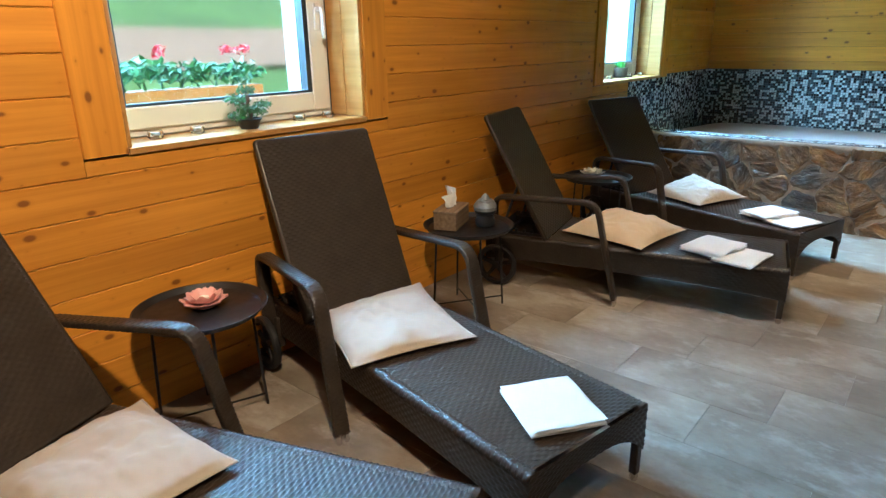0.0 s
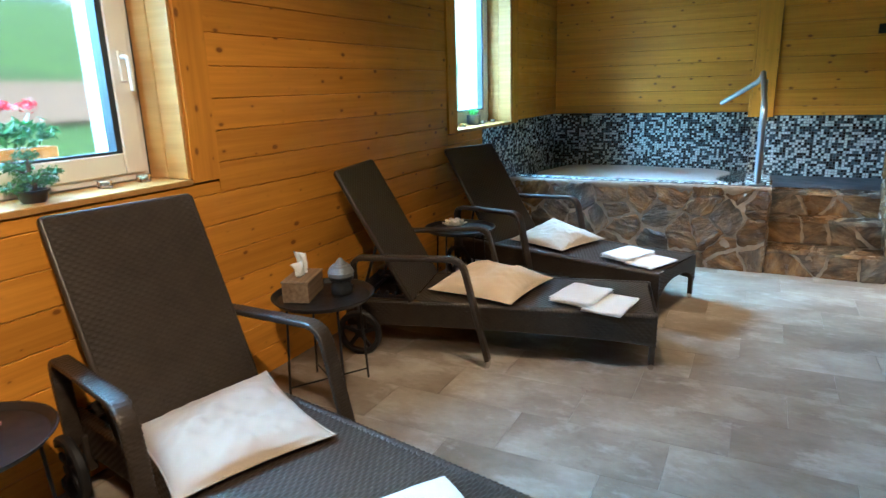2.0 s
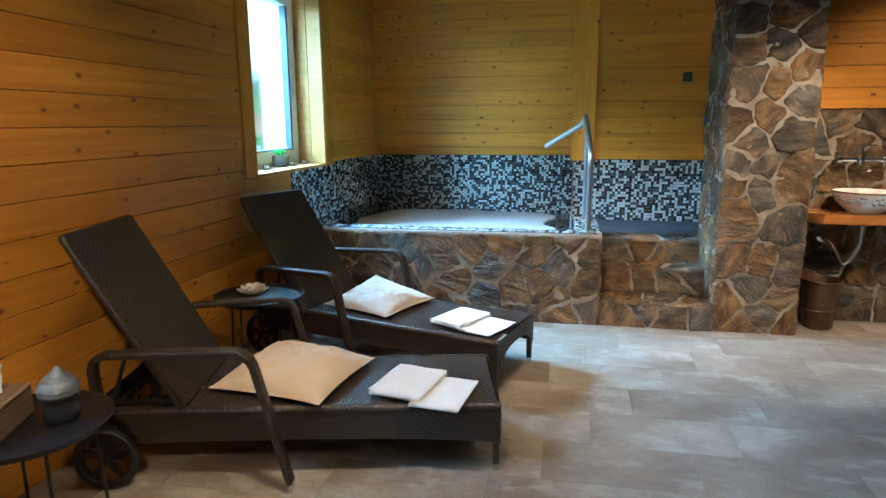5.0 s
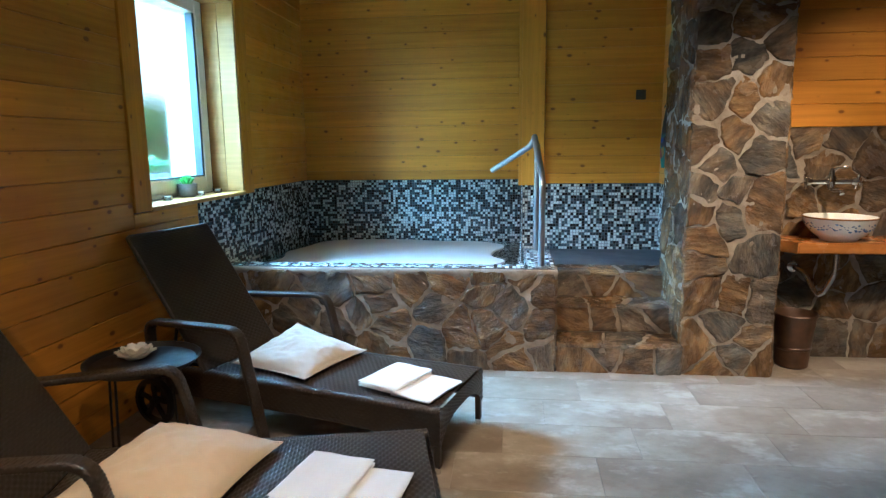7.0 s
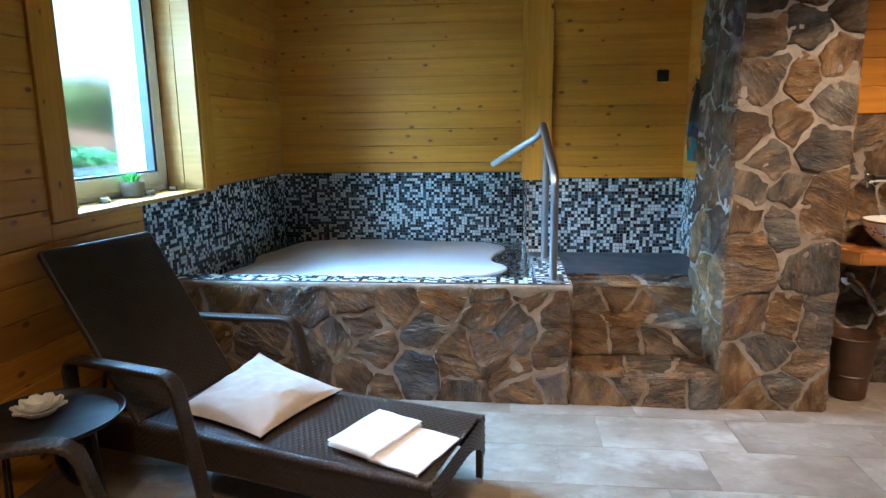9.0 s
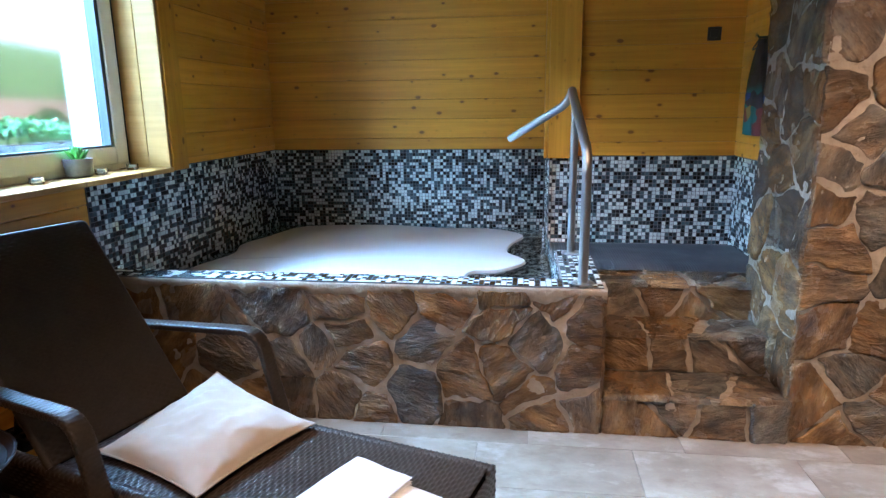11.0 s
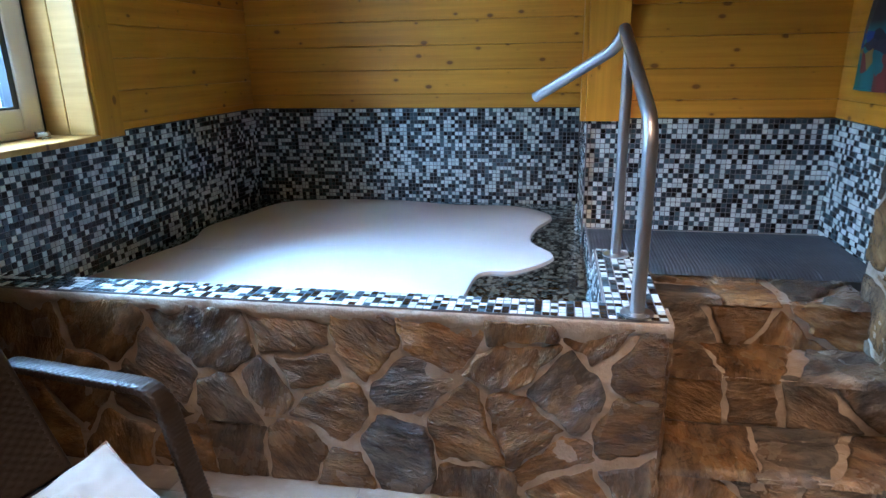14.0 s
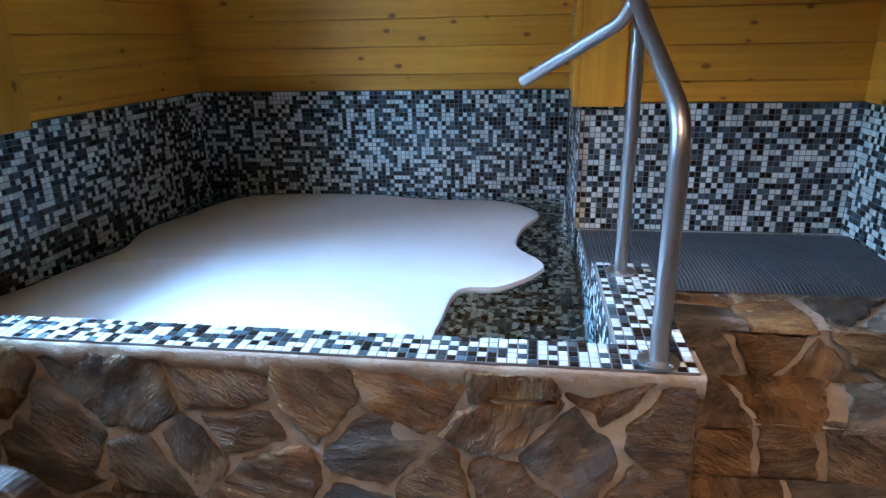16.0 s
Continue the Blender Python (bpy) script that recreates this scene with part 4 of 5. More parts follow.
def outline(points, n):
    """A closed smooth curve through the points."""
    out = []
    for i in range(len(points)):
        p0, p1, p2, p3 = (Vector(points[(i + k - 1) % len(points)]) for k in range(4))
        for s in range(n):
            t = s / n
            out.append(0.5 * (2 * p1 + (p2 - p0) * t + (2 * p0 - 5 * p1 + 4 * p2 - p3) * t * t + (3 * p1 - p0 - 3 * p2 + p3) * t ** 3))
    return out


cover_thing = thing("pool_cover", (0, 0, WATER_Z), 0, "white wavy-edged foam cover floating on the pool", "pool cover")
edge = outline([(-2.42, 5.92), (-0.78, 5.9), (-0.71, 6.2), (-0.67, 6.56), (-0.5, 6.62), (-0.335, 6.86), (-0.46, 7.12), (-0.44, 7.4), (-0.36, 7.72), (-0.6, 7.95), (-1.0, 7.96), (-1.45, 8.06), (-1.95, 8.03), (-2.25, 7.9), (-2.36, 7.5), (-2.43, 7.2), (-2.36, 6.9), (-2.44, 6.5)], 8)
bm = bmesh.new()
c = Vector((-1.4, 6.9))
rings = []
for s, z in ((0.985, -0.03), (1.0, 0.0), (0.995, 0.016), (0.97, 0.022), (0.6, 0.024), (0.3, 0.026)):
    rings.append([bm.verts.new((*(c + (p - c) * s), z)) for p in edge])
nn = len(edge)
for a, b in zip(rings, rings[1:]):
    for k in range(nn):
        bm.faces.new((a[k], a[(k + 1) % nn], b[(k + 1) % nn], b[k]))
bm.faces.new(rings[-1])
sheet = part("cover_sheet", bm, COVER, cover_thing, smooth=True)
part("seam", tube([(-2.3, 6.72, 0.0235), (-1.6, 6.86, 0.0245), (-0.95, 6.98, 0.0235)], 0.0022, 6), COVER, sheet, "faint seam across the sheet")

# ---- handrail ----
rail = thing("handrail", (0, 0, RIM), 0, "brushed stainless steel handrail on the mosaic rim", "handrail")
F, B = Vector((-0.071, 5.765, 0)), Vector((-0.087, 6.39, 0))
top = Vector((-0.11, 6.36, 0.885))
part("front_post", tube(rounded([F, F + Vector((0, 0.0, 0.6)), top, ], 0.09, 10), 0.0228, 18), STEEL, rail, smooth=True)
part("rear_post", tube([B, B + Vector((0, 0, 0.83))], 0.0215, 18), STEEL, rail, smooth=True)
part("grab_bar", tube(rounded([top + Vector((0.0, -0.01, -0.01)), top + Vector((-0.03, 0.02, -0.07)), (-0.44, 6.63, 0.625)], 0.05, 6), 0.0215, 18), STEEL, rail, smooth=True)
for p in (F, B):
    fl = part("flange", lathe(((0, 0), (0.052, 0), (0.052, 0.006), (0.03, 0.009), (0, 0.009)), 24), STEEL, rail, "", pose(*p), smooth=True)
    for a in (45, 135, 225, 315):
        part("screw", lathe(((0, 0.006), (0.007, 0.006), (0.007, 0.011), (0, 0.012)), 8), STEEL, fl, "", pose(0.041 * math.cos(radians(a)), 0.041 * math.sin(radians(a)), 0))


# ---- sun loungers ----
# local: origin on the floor under the hinge, x towards the foot end, y across
DL, DW, DZ = 1.42, 0.31, 0.335
HEAD = -0.42


def skirt_drop(x):
    """Depth of the side apron, deeper at both ends."""
    t = (x - HEAD) / (DL - HEAD)
    return 0.158 + 0.035 * np.clip(np.abs(t - 0.47) / 0.53, 0, 1) ** 3.0


def build_lounger():
    L = thing("sun_lounger", (0, 0, 0), 0, "dark brown wicker sun lounger with raised backrest", "sun lounger", "sun loungers along the wall")
    u, v, h = weave(2 * DW - 0.05, DL - 0.03)
    part_mesh = grid_mesh("deck", np.stack([0.015 + v, u - DW + 0.025, DZ - 0.004 + h], -1))
    link_mesh("deck", part_mesh, WICKER, L)
    # rolled edge rails
    for s in (-1, 1):
        lu, lv = DL - HEAD, 0.075
        u, v, h = weave(lv, lu, 0.003, 0.0118, 0.034)
        ang = (u / lv - 0.5) * math.pi * 0.95
        r = 0.026 + h
        y = s * (DW - 0.02) + r * np.sin(ang)
        z = DZ - 0.0255 + r * np.cos(ang)
        link_mesh("edge_rail", grid_mesh("edge_rail", np.stack([HEAD + v, y, z], -1)), WICKER, L)
        # woven side apron
        u, v, h = weave(DL - HEAD, 0.15, 0.0042)
        x = HEAD + u
        drop = skirt_drop(x)
        z = DZ - 0.015 - v / 0.15 * (drop - 0.015)
        link_mesh("side_apron", grid_mesh("side_apron", np.stack([x, s * (DW + h), z], -1)), WICKER, L)
        inner = np.stack([x[:, ::12], np.full_like(x[:, ::12], s * (DW - 0.012)), z[:, ::12]], -1)
        link_mesh("apron_lining", grid_mesh("apron_lining", inner), WICKER, L)
    for xe, s in ((DL, 1), (HEAD, -1)):
        u, v, h = weave(2 * DW, 0.16, 0.0042)
        t = np.abs(u / DW - 1)
        drop = 0.085 + 0.115 * t ** 3 if s > 0 else 0.13 + 0 * t
        z = DZ - 0.004 - v / 0.16 * drop
        link_mesh("end_apron", grid_mesh("end_apron", np.stack([xe + s * h, u - DW, z], -1)), WICKER, L)
    for xe in (DL - 0.018, HEAD + 0.02):
        for s in (-1, 1):
            if xe > 0:
                leg = part("leg", boxed(xe - 0.016, xe + 0.016, s * (DW - 0.018) - 0.016, s * (DW - 0.018) + 0.016, 0.03, DZ - 0.1, 0.006, 2), WICKER, L)
                part("foot_cap", lathe(((0, 0), (0.013, 0), (0.016, 0.006), (0.016, 0.045), (0, 0.045)), 14), CHROME, leg, "chrome foot cap", pose(xe, s * (DW - 0.018), 0), smooth=True)
    # frame tubes below the deck
    for y in (-0.28, 0.28):
        part("frame_tube", tube([(HEAD + 0.02, y, 0.25), (DL - 0.02, y, 0.29)], 0.014, 8), BLACK, L)
    for x in (HEAD + 0.05, -0.06, 0.55, 1.1):
        part("cross_tube", tube([(x, -0.29, 0.275), (x, 0.29, 0.275)], 0.012, 8), BLACK, L)
    # arms: a wide woven band bent to an inverted U
    for s in (-1, 1):
        yo = [DW + 0.035, DW + 0.04, DW + 0.10, DW + 0.115]
        path = rounded([(-0.33, s * yo[0], 0.22), (-0.345, s * yo[1], 0.605), (0.345, s * yo[2], 0.635), (0.49, s * yo[3], 0.04)], 0.085, 9)
        dense = []
        for a, b in zip(path, path[1:]):
            k = max(1, int((b - a).length / 0.004))
            dense += [a + (b - a) * (i / k) for i in range(k)]
        dense.append(path[-1])
        n = 28
        rows = []
        for i, p in enumerate(dense):
            d = (dense[min(i + 1, len(dense) - 1)] - dense[max(i - 1, 0)]).normalized()
            side = Vector((0, 1, 0)) - d * d.y
            side.normalize()
            up = side.cross(d)
            ring = []
            for k in range(n):
                a = 2 * math.pi * k / n
                ca, sa = math.cos(a), math.sin(a)
                rr = 0.0019 * (-0.3 if i % 3 == 0 else (1 if ((i // 3) + k // 2) % 2 else 0.0))
                w = (0.033 + rr) * math.copysign(abs(ca) ** 0.45, ca)
                t = (0.0145 + rr) * math.copysign(abs(sa) ** 0.45, sa)
                q = p + side * w + up * t
                ring.append(q)
            rows.append(ring)
        arm = link_mesh("armrest", grid_mesh("armrest", np.array(rows), True), WICKER, L)
        for dx in (-0.0, ):
            for dy in (-0.018, 0.018):
                part("foot_cap", lathe(((0, 0), (0.009, 0), (0.012, 0.005), (0.012, 0.05), (0, 0.05)), 12), CHROME, arm, "chrome foot cap", pose(0.493, s * yo[3] + dy, 0), smooth=True)
    # wheels with five spokes
    for s in (-1, 1):
        wm = pose(-0.31, s * (DW + 0.075), 0.141, 90, 0, 0)
        wheel = part("wheel", lathe(((0.0, -0.02), (0.024, -0.02), (0.024, 0.02), (0.0, 0.02)), 20), RUBBER, L, "", wm, smooth=True)
        part("tyre", lathe(((0.110, -0.020), (0.132, -0.020), (0.140, -0.011), (0.140, 0.011), (0.132, 0.020), (0.110, 0.020), (0.105, 0.0), (0.110, -0.020)), 40), RUBBER, wheel, smooth=True)
        for i in range(5):
            bm = boxed(0.02, 0.112, -0.013, 0.013, -0.009, 0.009, 0.003)
            bm.transform(Matrix.Rotation(2 * math.pi * i / 5 + 0.3, 4, "Z"))
            part("spoke", bm, RUBBER, wheel)
    part("axle", tube([(-0.31, -DW - 0.09, 0.141), (-0.31, DW + 0.09, 0.141)], 0.010, 10), BLACK, L)
    for s in (-1, 1):
        part("axle_bracket", boxed(-0.33, -0.29, s * DW - 0.02, s * DW + 0.02, 0.10, 0.26, 0.004), WICKER, L)
        # notched prop bars of the backrest
        bar = boxed(-0.38, -0.02, s * 0.2 - 0.012, s * 0.2 + 0.012, 0.31, 0.33, 0.002)
        rk = part("rack_bar", bar, BLACK, L)
        for k in range(5):
            part("notch", boxed(-0.36 + 0.055 * k, -0.34 + 0.055 * k, s * 0.2 - 0.014, s * 0.2 + 0.014, 0.33, 0.352, 0.003), BLACK, rk)
    return L


BL = 0.885


def build_backrest(L, reach):
    """The backrest and its prop, leaning so that its top lies `reach` behind the hinge."""
    tilt = math.degrees(math.acos(reach / BL))
    hinge = pose(0.0, 0, DZ - 0.005, 0, tilt, 0)
    if "back" not in WOVEN:
        u, v, h = weave(2 * DW - 0.02, BL)
        WOVEN["back"] = grid_mesh("backrest", np.stack([-v, u - DW + 0.01, 0.014 + h], -1))
        WOVEN["rear"] = grid_mesh("backrest_rear", np.stack([-v, u - DW + 0.01, -0.014 - h], -1))
    ob = link_mesh("backrest", WOVEN["back"], WICKER, L, hinge)
    link_mesh("rear_weave", WOVEN["rear"], WICKER, ob)
    pts = rounded([(0, -DW + 0.008, 0), (-BL, -DW + 0.008, 0), (-BL, DW - 0.008, 0), (0, DW - 0.008, 0)], 0.012, 4)
    part("border", tube(pts, 0.0165, 10), WICKER, ob, smooth=True)
    a = radians(tilt)
    mid = Vector((-0.45 * math.cos(a), 0, DZ + 0.45 * math.sin(a)))
    for s in (-1, 1):
        part("prop", tube([(mid.x, s * 0.2, mid.z - 0.02), (-0.34, s * 0.2, 0.345)], 0.010, 8), BLACK, L)


WOVEN = {}
LOUNGERS = (((-2.02, 0.20), 20.0, 0.46), ((-2.04, 1.672), -11.0, 0.37), ((-1.945, 3.462), 13.0, 0.43), ((-1.878, 4.96), -16.0, 0.50))
first = build_lounger()
placed = []
for i, ((x, y), rz, reach) in enumerate(LOUNGERS):
    m = pose(K * x, K * y, 0, 0, 0, rz)
    if i == 0:
        ob = first
        ob.matrix_world = m
    else:
        ob = copy_thing(first, m)
    placed.append((ob, reach))
for ob, reach in placed:
    build_backrest(ob, reach)


def local(i, x, y):
    """A place on lounger i, from its own x and y."""
    (a, b), rz, _ = LOUNGERS[i]
    c, s = math.cos(radians(rz)), math.sin(radians(rz))
    return a + c * x - s * y, b + s * x + c * y


# ---- pillows ----
def pillow(at, rz, lift, label, mat, seed, size=0.5, thick=0.075):
    """A square pillow; one corner is lifted where it leans on the backrest."""
    p = thing("pillow", (*at, DZ + 0.008), rz, label, "pillow", "pillows on the loungers")
    n = 44
    rows = []
    rngp = random.Random(seed)
    off = rngp.uniform(0, 50)
    for side in (1, -1):
        a, b = np.meshgrid(np.linspace(-1, 1, n), np.linspace(-1, 1, n), indexing="ij")
        pinch = 1 - 0.075 * (1 - np.abs(a) ** 2) * np.abs(b) ** 6
        pinch2 = 1 - 0.075 * (1 - np.abs(b) ** 2) * np.abs(a) ** 6
        prof = np.clip((1 - np.abs(a) ** 2.6) * (1 - np.abs(b) ** 2.6), 0, 1) ** 0.62
        z = np.zeros_like(a)
        for i in range(n):
            for j in range(n):
                z[i, j] = noise.noise((a[i, j] * 1.7 + off, b[i, j] * 1.7, 0.4)) * 0.30 + abs(noise.noise((a[i, j] * 3.6 + off, b[i, j] * 5.2, 2.4))) * 0.22 + noise.noise((a[i, j] * 9 + off, b[i, j] * 6.5, 6.4)) * 0.07
        zz = thick * (0.2 if side < 0 else 1.15) * prof * (1 + (z if side > 0 else 0))
        if side > 0:
            zt = zz
        rows.append(np.stack([a * size / 2 * pinch2, b * size / 2 * pinch, thick * 0.22 + (zz if side > 0 else -zz) + lift * np.clip((b - a) / 2, 0, 1) ** 1.6], -1))
    body = grid_mesh("pillow_cover", np.concatenate([rows[0], rows[1][::-1]], 0))
    me = body
    ob = link_mesh("pillow_cover", me, mat, p)
    t = np.linspace(-1, 1, 30)
    loop = [(x, -1) for x in t] + [(1, y) for y in t[1:]] + [(-x, 1) for x in t[1:]] + [(-1, -y) for y in t[1:-1]]
    pts = []
    for a, b in loop:
        p1 = 1 - 0.075 * (1 - abs(a) ** 2) * abs(b) ** 6
        p2 = 1 - 0.075 * (1 - abs(b) ** 2) * abs(a) ** 6
        pts.append((a * size / 2 * p2, b * size / 2 * p1, thick * 0.22 + lift * max(0.0, (b - a) / 2) ** 1.6))
    part("seam", tube(pts + pts[:1], 0.004, 6, closed_ends=False), mat, ob, smooth=True)
    return p


pillow((-1.675, 0.29), 4, 0.03, "cream cotton pillow lying on a wicker lounger", CUSHION, 1, 0.53, 0.072)
pillow((-1.735, 1.56), -23, 0.055, "cream cotton pillow lying on a wicker lounger", CUSHION, 2, 0.57, 0.068)
pillow((-1.52, 3.585), -7, 0.03, "beige creased cotton pillow lying on a wicker lounger", BEIGE, 3, 0.58, 0.085)
pillow((-1.485, 4.885), -23, 0.095, "cream cotton pillow propped on a wicker lounger's backrest", CUSHION, 4, 0.54, 0.072)


# ---- folded towels ----
def towel(at, rz, w, h, label, z=0.0, layers=3, lean=0.0):
    t = thing("folded_towel", (*at, DZ + 0.003 + z), rz, label, "towel", "folded towels on the loungers")
    for k in range(layers):
        n = 20
        a, b = np.meshgrid(np.linspace(-1, 1, n), np.linspace(-1, 1, n), indexing="ij")
        th = 0.011
        ed = (1 - np.abs(a) ** 14) * (1 - np.abs(b) ** 14)
        wav = 0.0016 * np.sin(5 * a + k * 2) * np.cos(4 * b + k)
        shift = 0.003 * (k % 2) - 0.002
        up = np.stack([a * w / 2 + shift, b * h / 2 - shift, k * th + th * 0.5 + th * 0.5 * ed ** 0.4 + wav], -1)
        lo = np.stack([a * w / 2 + shift, b * h / 2 - shift, k * th + th * 0.5 - th * 0.48 * ed ** 0.4 + (wav if k else 0)], -1)
        link_mesh("towel_layer", grid_mesh("towel_layer", np.concatenate([up, lo[::-1]], 0)), TOWEL, t, pose(0, 0, 0, lean, 0, 0))


towel((-0.835, 1.445), -35, 0.30, 0.275, "white folded towel on a wicker lounger")
towel((-0.935, 3.56), -11, 0.26, 0.335, "white folded towel on a wicker lounger", 0.012)
towel((-0.755, 3.51), -7, 0.23, 0.34, "white folded towel partly under another on a lounger", 0.0, 2)
towel((-0.865, 4.585), -27, 0.235, 0.335, "white folded towel on a wicker lounger", 0.012)
towel((-0.69, 4.50), -25, 0.23, 0.32, "white folded towel partly under another on a lounger", 0.0, 2)


# ---- tray tables ----
TZ = 0.53


def tray_table():
    t = thing("tray_table", (0, 0, 0), 0, "round black metal tray table with thin legs", "side table", "black tray tables")
    part("tray", lathe(((0, TZ - 0.012), (0.246, TZ - 0.012), (0.266, TZ + 0.012), (0.270, TZ + 0.012), (0.270, TZ + 0.016), (0.263, TZ + 0.016), (0.242, TZ - 0.006), (0, TZ - 0.006)), 64), BLACK, t, smooth=True)
    for k in range(4):
        a = math.pi / 4 + k * math.pi / 2
        c, s = math.cos(a), math.sin(a)
        part("leg", tube(rounded([(0.2 * c, 0.2 * s, TZ - 0.012), (0.225 * c, 0.225 * s, 0.0)], 0.01, 2), 0.0065, 8), BLACK, t)
        part("stretcher", tube([(0.222 * c, 0.222 * s, 0.055), (0, 0, 0.055)], 0.005, 8), BLACK, t)
    part("under_ring", lathe(((0.195, TZ - 0.02), (0.205, TZ - 0.02), (0.205, TZ - 0.012), (0.195, TZ - 0.012), (0.195, TZ - 0.02)), 40), BLACK, t)
    return t


TABLES = ((-2.215, 0.935, 25), (-2.06, 2.575, 12), (-2.07, 4.28, 40))
tt = tray_table()
for i, (x, y, rz) in enumerate(TABLES):
    m = pose(K * x, K * y, 0, 0, 0, rz)
    if i == 0:
        tt.matrix_world = m
    else:
        copy_thing(tt, m)


def petal(length, width, curl, seed):
    bm = bmesh.new()
    n, mcols = 7, 5
    sheets = []
    for off in (0.0, -0.003):
        rows = []
        for i in range(n):
            t = i / (n - 1)
            w = width * math.sin(math.pi * min(0.98, 0.12 + 0.86 * t)) ** 0.8
            rows.append([bm.verts.new((0.012 + length * t, w * (j / (mcols - 1) - 0.5), curl * t * t + 0.35 * abs(j / (mcols - 1) - 0.5) ** 2 * width + off)) for j in range(mcols)])
        for a, b in zip(rows, rows[1:]):
            for j in range(mcols - 1):
                bm.faces.new((a[j], a[j + 1], b[j + 1], b[j]))
        sheets.append(rows)
    for k in range(n - 1):
        for j in (0, mcols - 1):
            bm.faces.new((sheets[0][k][j], sheets[0][k + 1][j], sheets[1][k + 1][j], sheets[1][k][j]))
    return bm


def lotus(at, rz, mat, label, candle=True):
    t = thing("lotus_bowl", (*at, TZ - 0.004), rz, label, "candle holder", "lotus candle holders")
    part("dish", lathe(((0, 0), (0.045, 0), (0.06, 0.01), (0.052, 0.016), (0, 0.013)), 24), mat, t, smooth=True)
    for n, length, width, curl, z, ph in ((8, 0.088, 0.080, 0.016, 0.012, 0), (8, 0.068, 0.068, 0.030, 0.018, 0.39), (6, 0.045, 0.052, 0.036, 0.022, 0.2)):
        for k in range(n):
            part("petal", petal(length, width, curl, k), mat, t, "", pose(0, 0, z, 0, -4, math.degrees(ph) + 360 * k / n), smooth=True)
    part("tealight", lathe(((0, 0.02), (0.021, 0.02), (0.021, 0.042), (0.018, 0.042), (0.017, 0.038), (0, 0.038)), 20), WAX, t, smooth=True)


lotus((-2.24, 0.965), 10, PINK, "pink ceramic lotus candle holder on a tray table")
lotus((-2.14, 4.33), 25, IVORY, "ivory ceramic lotus candle holder on a tray table")

# tissue box
tb = thing("tissue_box", (-2.165, 2.545, TZ - 0.004), 110, "rustic wooden box with a white tissue on top", "tissue box")
bm = boxed(-0.125, 0.125, -0.07, 0.07, 0, 0.105, 0.004)
part("box_body", bm, RUSTIC, tb)
part("box_lid", boxed(-0.128, 0.128, -0.073, 0.073, 0.105, 0.116, 0.003), RUSTIC, tb)
# thin dark plate on the closed lid, for the shade inside the opening
part("slot", boxed(-0.06, 0.06, -0.012, 0.012, 0.1165, 0.1175), DARK, tb)
n = 16
a, b = np.meshgrid(np.linspace(0, 1, n), np.linspace(-1, 1, n), indexing="ij")
fold = np.sin(b * 5.0) * 0.02 * (0.3 + a) + 0.012 * np.sin(b * 11 + a * 4)
top_z = 0.117 + a * (0.115 - 0.05 * np.abs(b - 0.3))
xyz = np.stack([b * (0.036 + 0.030 * a) + 0.035 * a * a, fold + 0.02 * a, top_z], -1)
me = grid_mesh("tissue", np.concatenate([xyz, xyz[::-1] + np.array([0.002, 0.004, 0])], 0))
link_mesh("tissue", me, TOWEL, tb)

# statue head on its dark base
bm = lathe(((0, 0), (0.05, 0), (0.058, 0.01), (0.06, 0.04), (0.05, 0.055), (0.052, 0.075), (0.064, 0.085), (0.068, 0.10), (0.067, 0.115), (0.071, 0.12), (0.066, 0.13), (0.065, 0.136), (0.059, 0.142), (0.056, 0.150), (0.046, 0.154), (0.042, 0.162), (0.03, 0.165), (0.022, 0.178), (0.012, 0.192), (0, 0.2)), 54, 0.02)
me_ob = part("head_statue", bm, SILVER, None, smooth=True)
me_ob.data.materials.append(DARK)
for poly in me_ob.data.polygons:
    poly.material_index = 1 if poly.center.z < 0.098 * K else 0
me_ob.matrix_world = pose(K * -2.0, K * 2.66, K * (TZ - 0.004), 0, 0, 0)
tagged(me_ob, "small grey ridged head figurine on a dark base", "figurine")


# ---- window sill things ----
def tealight(at, z):
    t = thing("tealight_glass", (*at, z + 0.001), 0, "clear glass tealight holder on the window sill", "candle holder", "tealights on the sills")
    part("glass_cup", lathe(((0, 0), (0.028, 0), (0.033, 0.006), (0.032, 0.034), (0.028, 0.034), (0.026, 0.012), (0, 0.010)), 20), CLEAR, t, smooth=True)
    part("candle", lathe(((0, 0.0125), (0.020, 0.0125), (0.020, 0.026), (0, 0.025)), 16), WAX, t, smooth=True)


for y in (1.07, 1.27, 1.86, 2.06):
    tealight((-2.655, y), WINDOWS[0][2])
for y in (5.33, 5.60, 6.06, 6.34):
    tealight((-2.65, y), WINDOWS[1][2])


def leaf_clump(rng, centre, radius, count, size, flat=0.7):
    bm = bmesh.new()
    for _ in range(count):
        d = Vector((rng.gauss(0, 1), rng.gauss(0, 1), rng.gauss(0, 1) * flat))
        d = d.normalized() * radius * rng.uniform(0.35, 1.05)
        d.z *= flat
        p = Vector(centre) + d
        q = Euler((rng.uniform(-1, 1), rng.uniform(-1, 1), rng.uniform(0, 6.3))).to_matrix()
        s = size * rng.uniform(0.7, 1.3)
        vs = [bm.verts.new(p + q @ Vector(v)) for v in ((-s, 0, 0), (0, -s * 0.45, s * 0.15), (s, 0, 0), (0, s * 0.45, s * 0.15))]
        bm.faces.new(vs)
    return bm


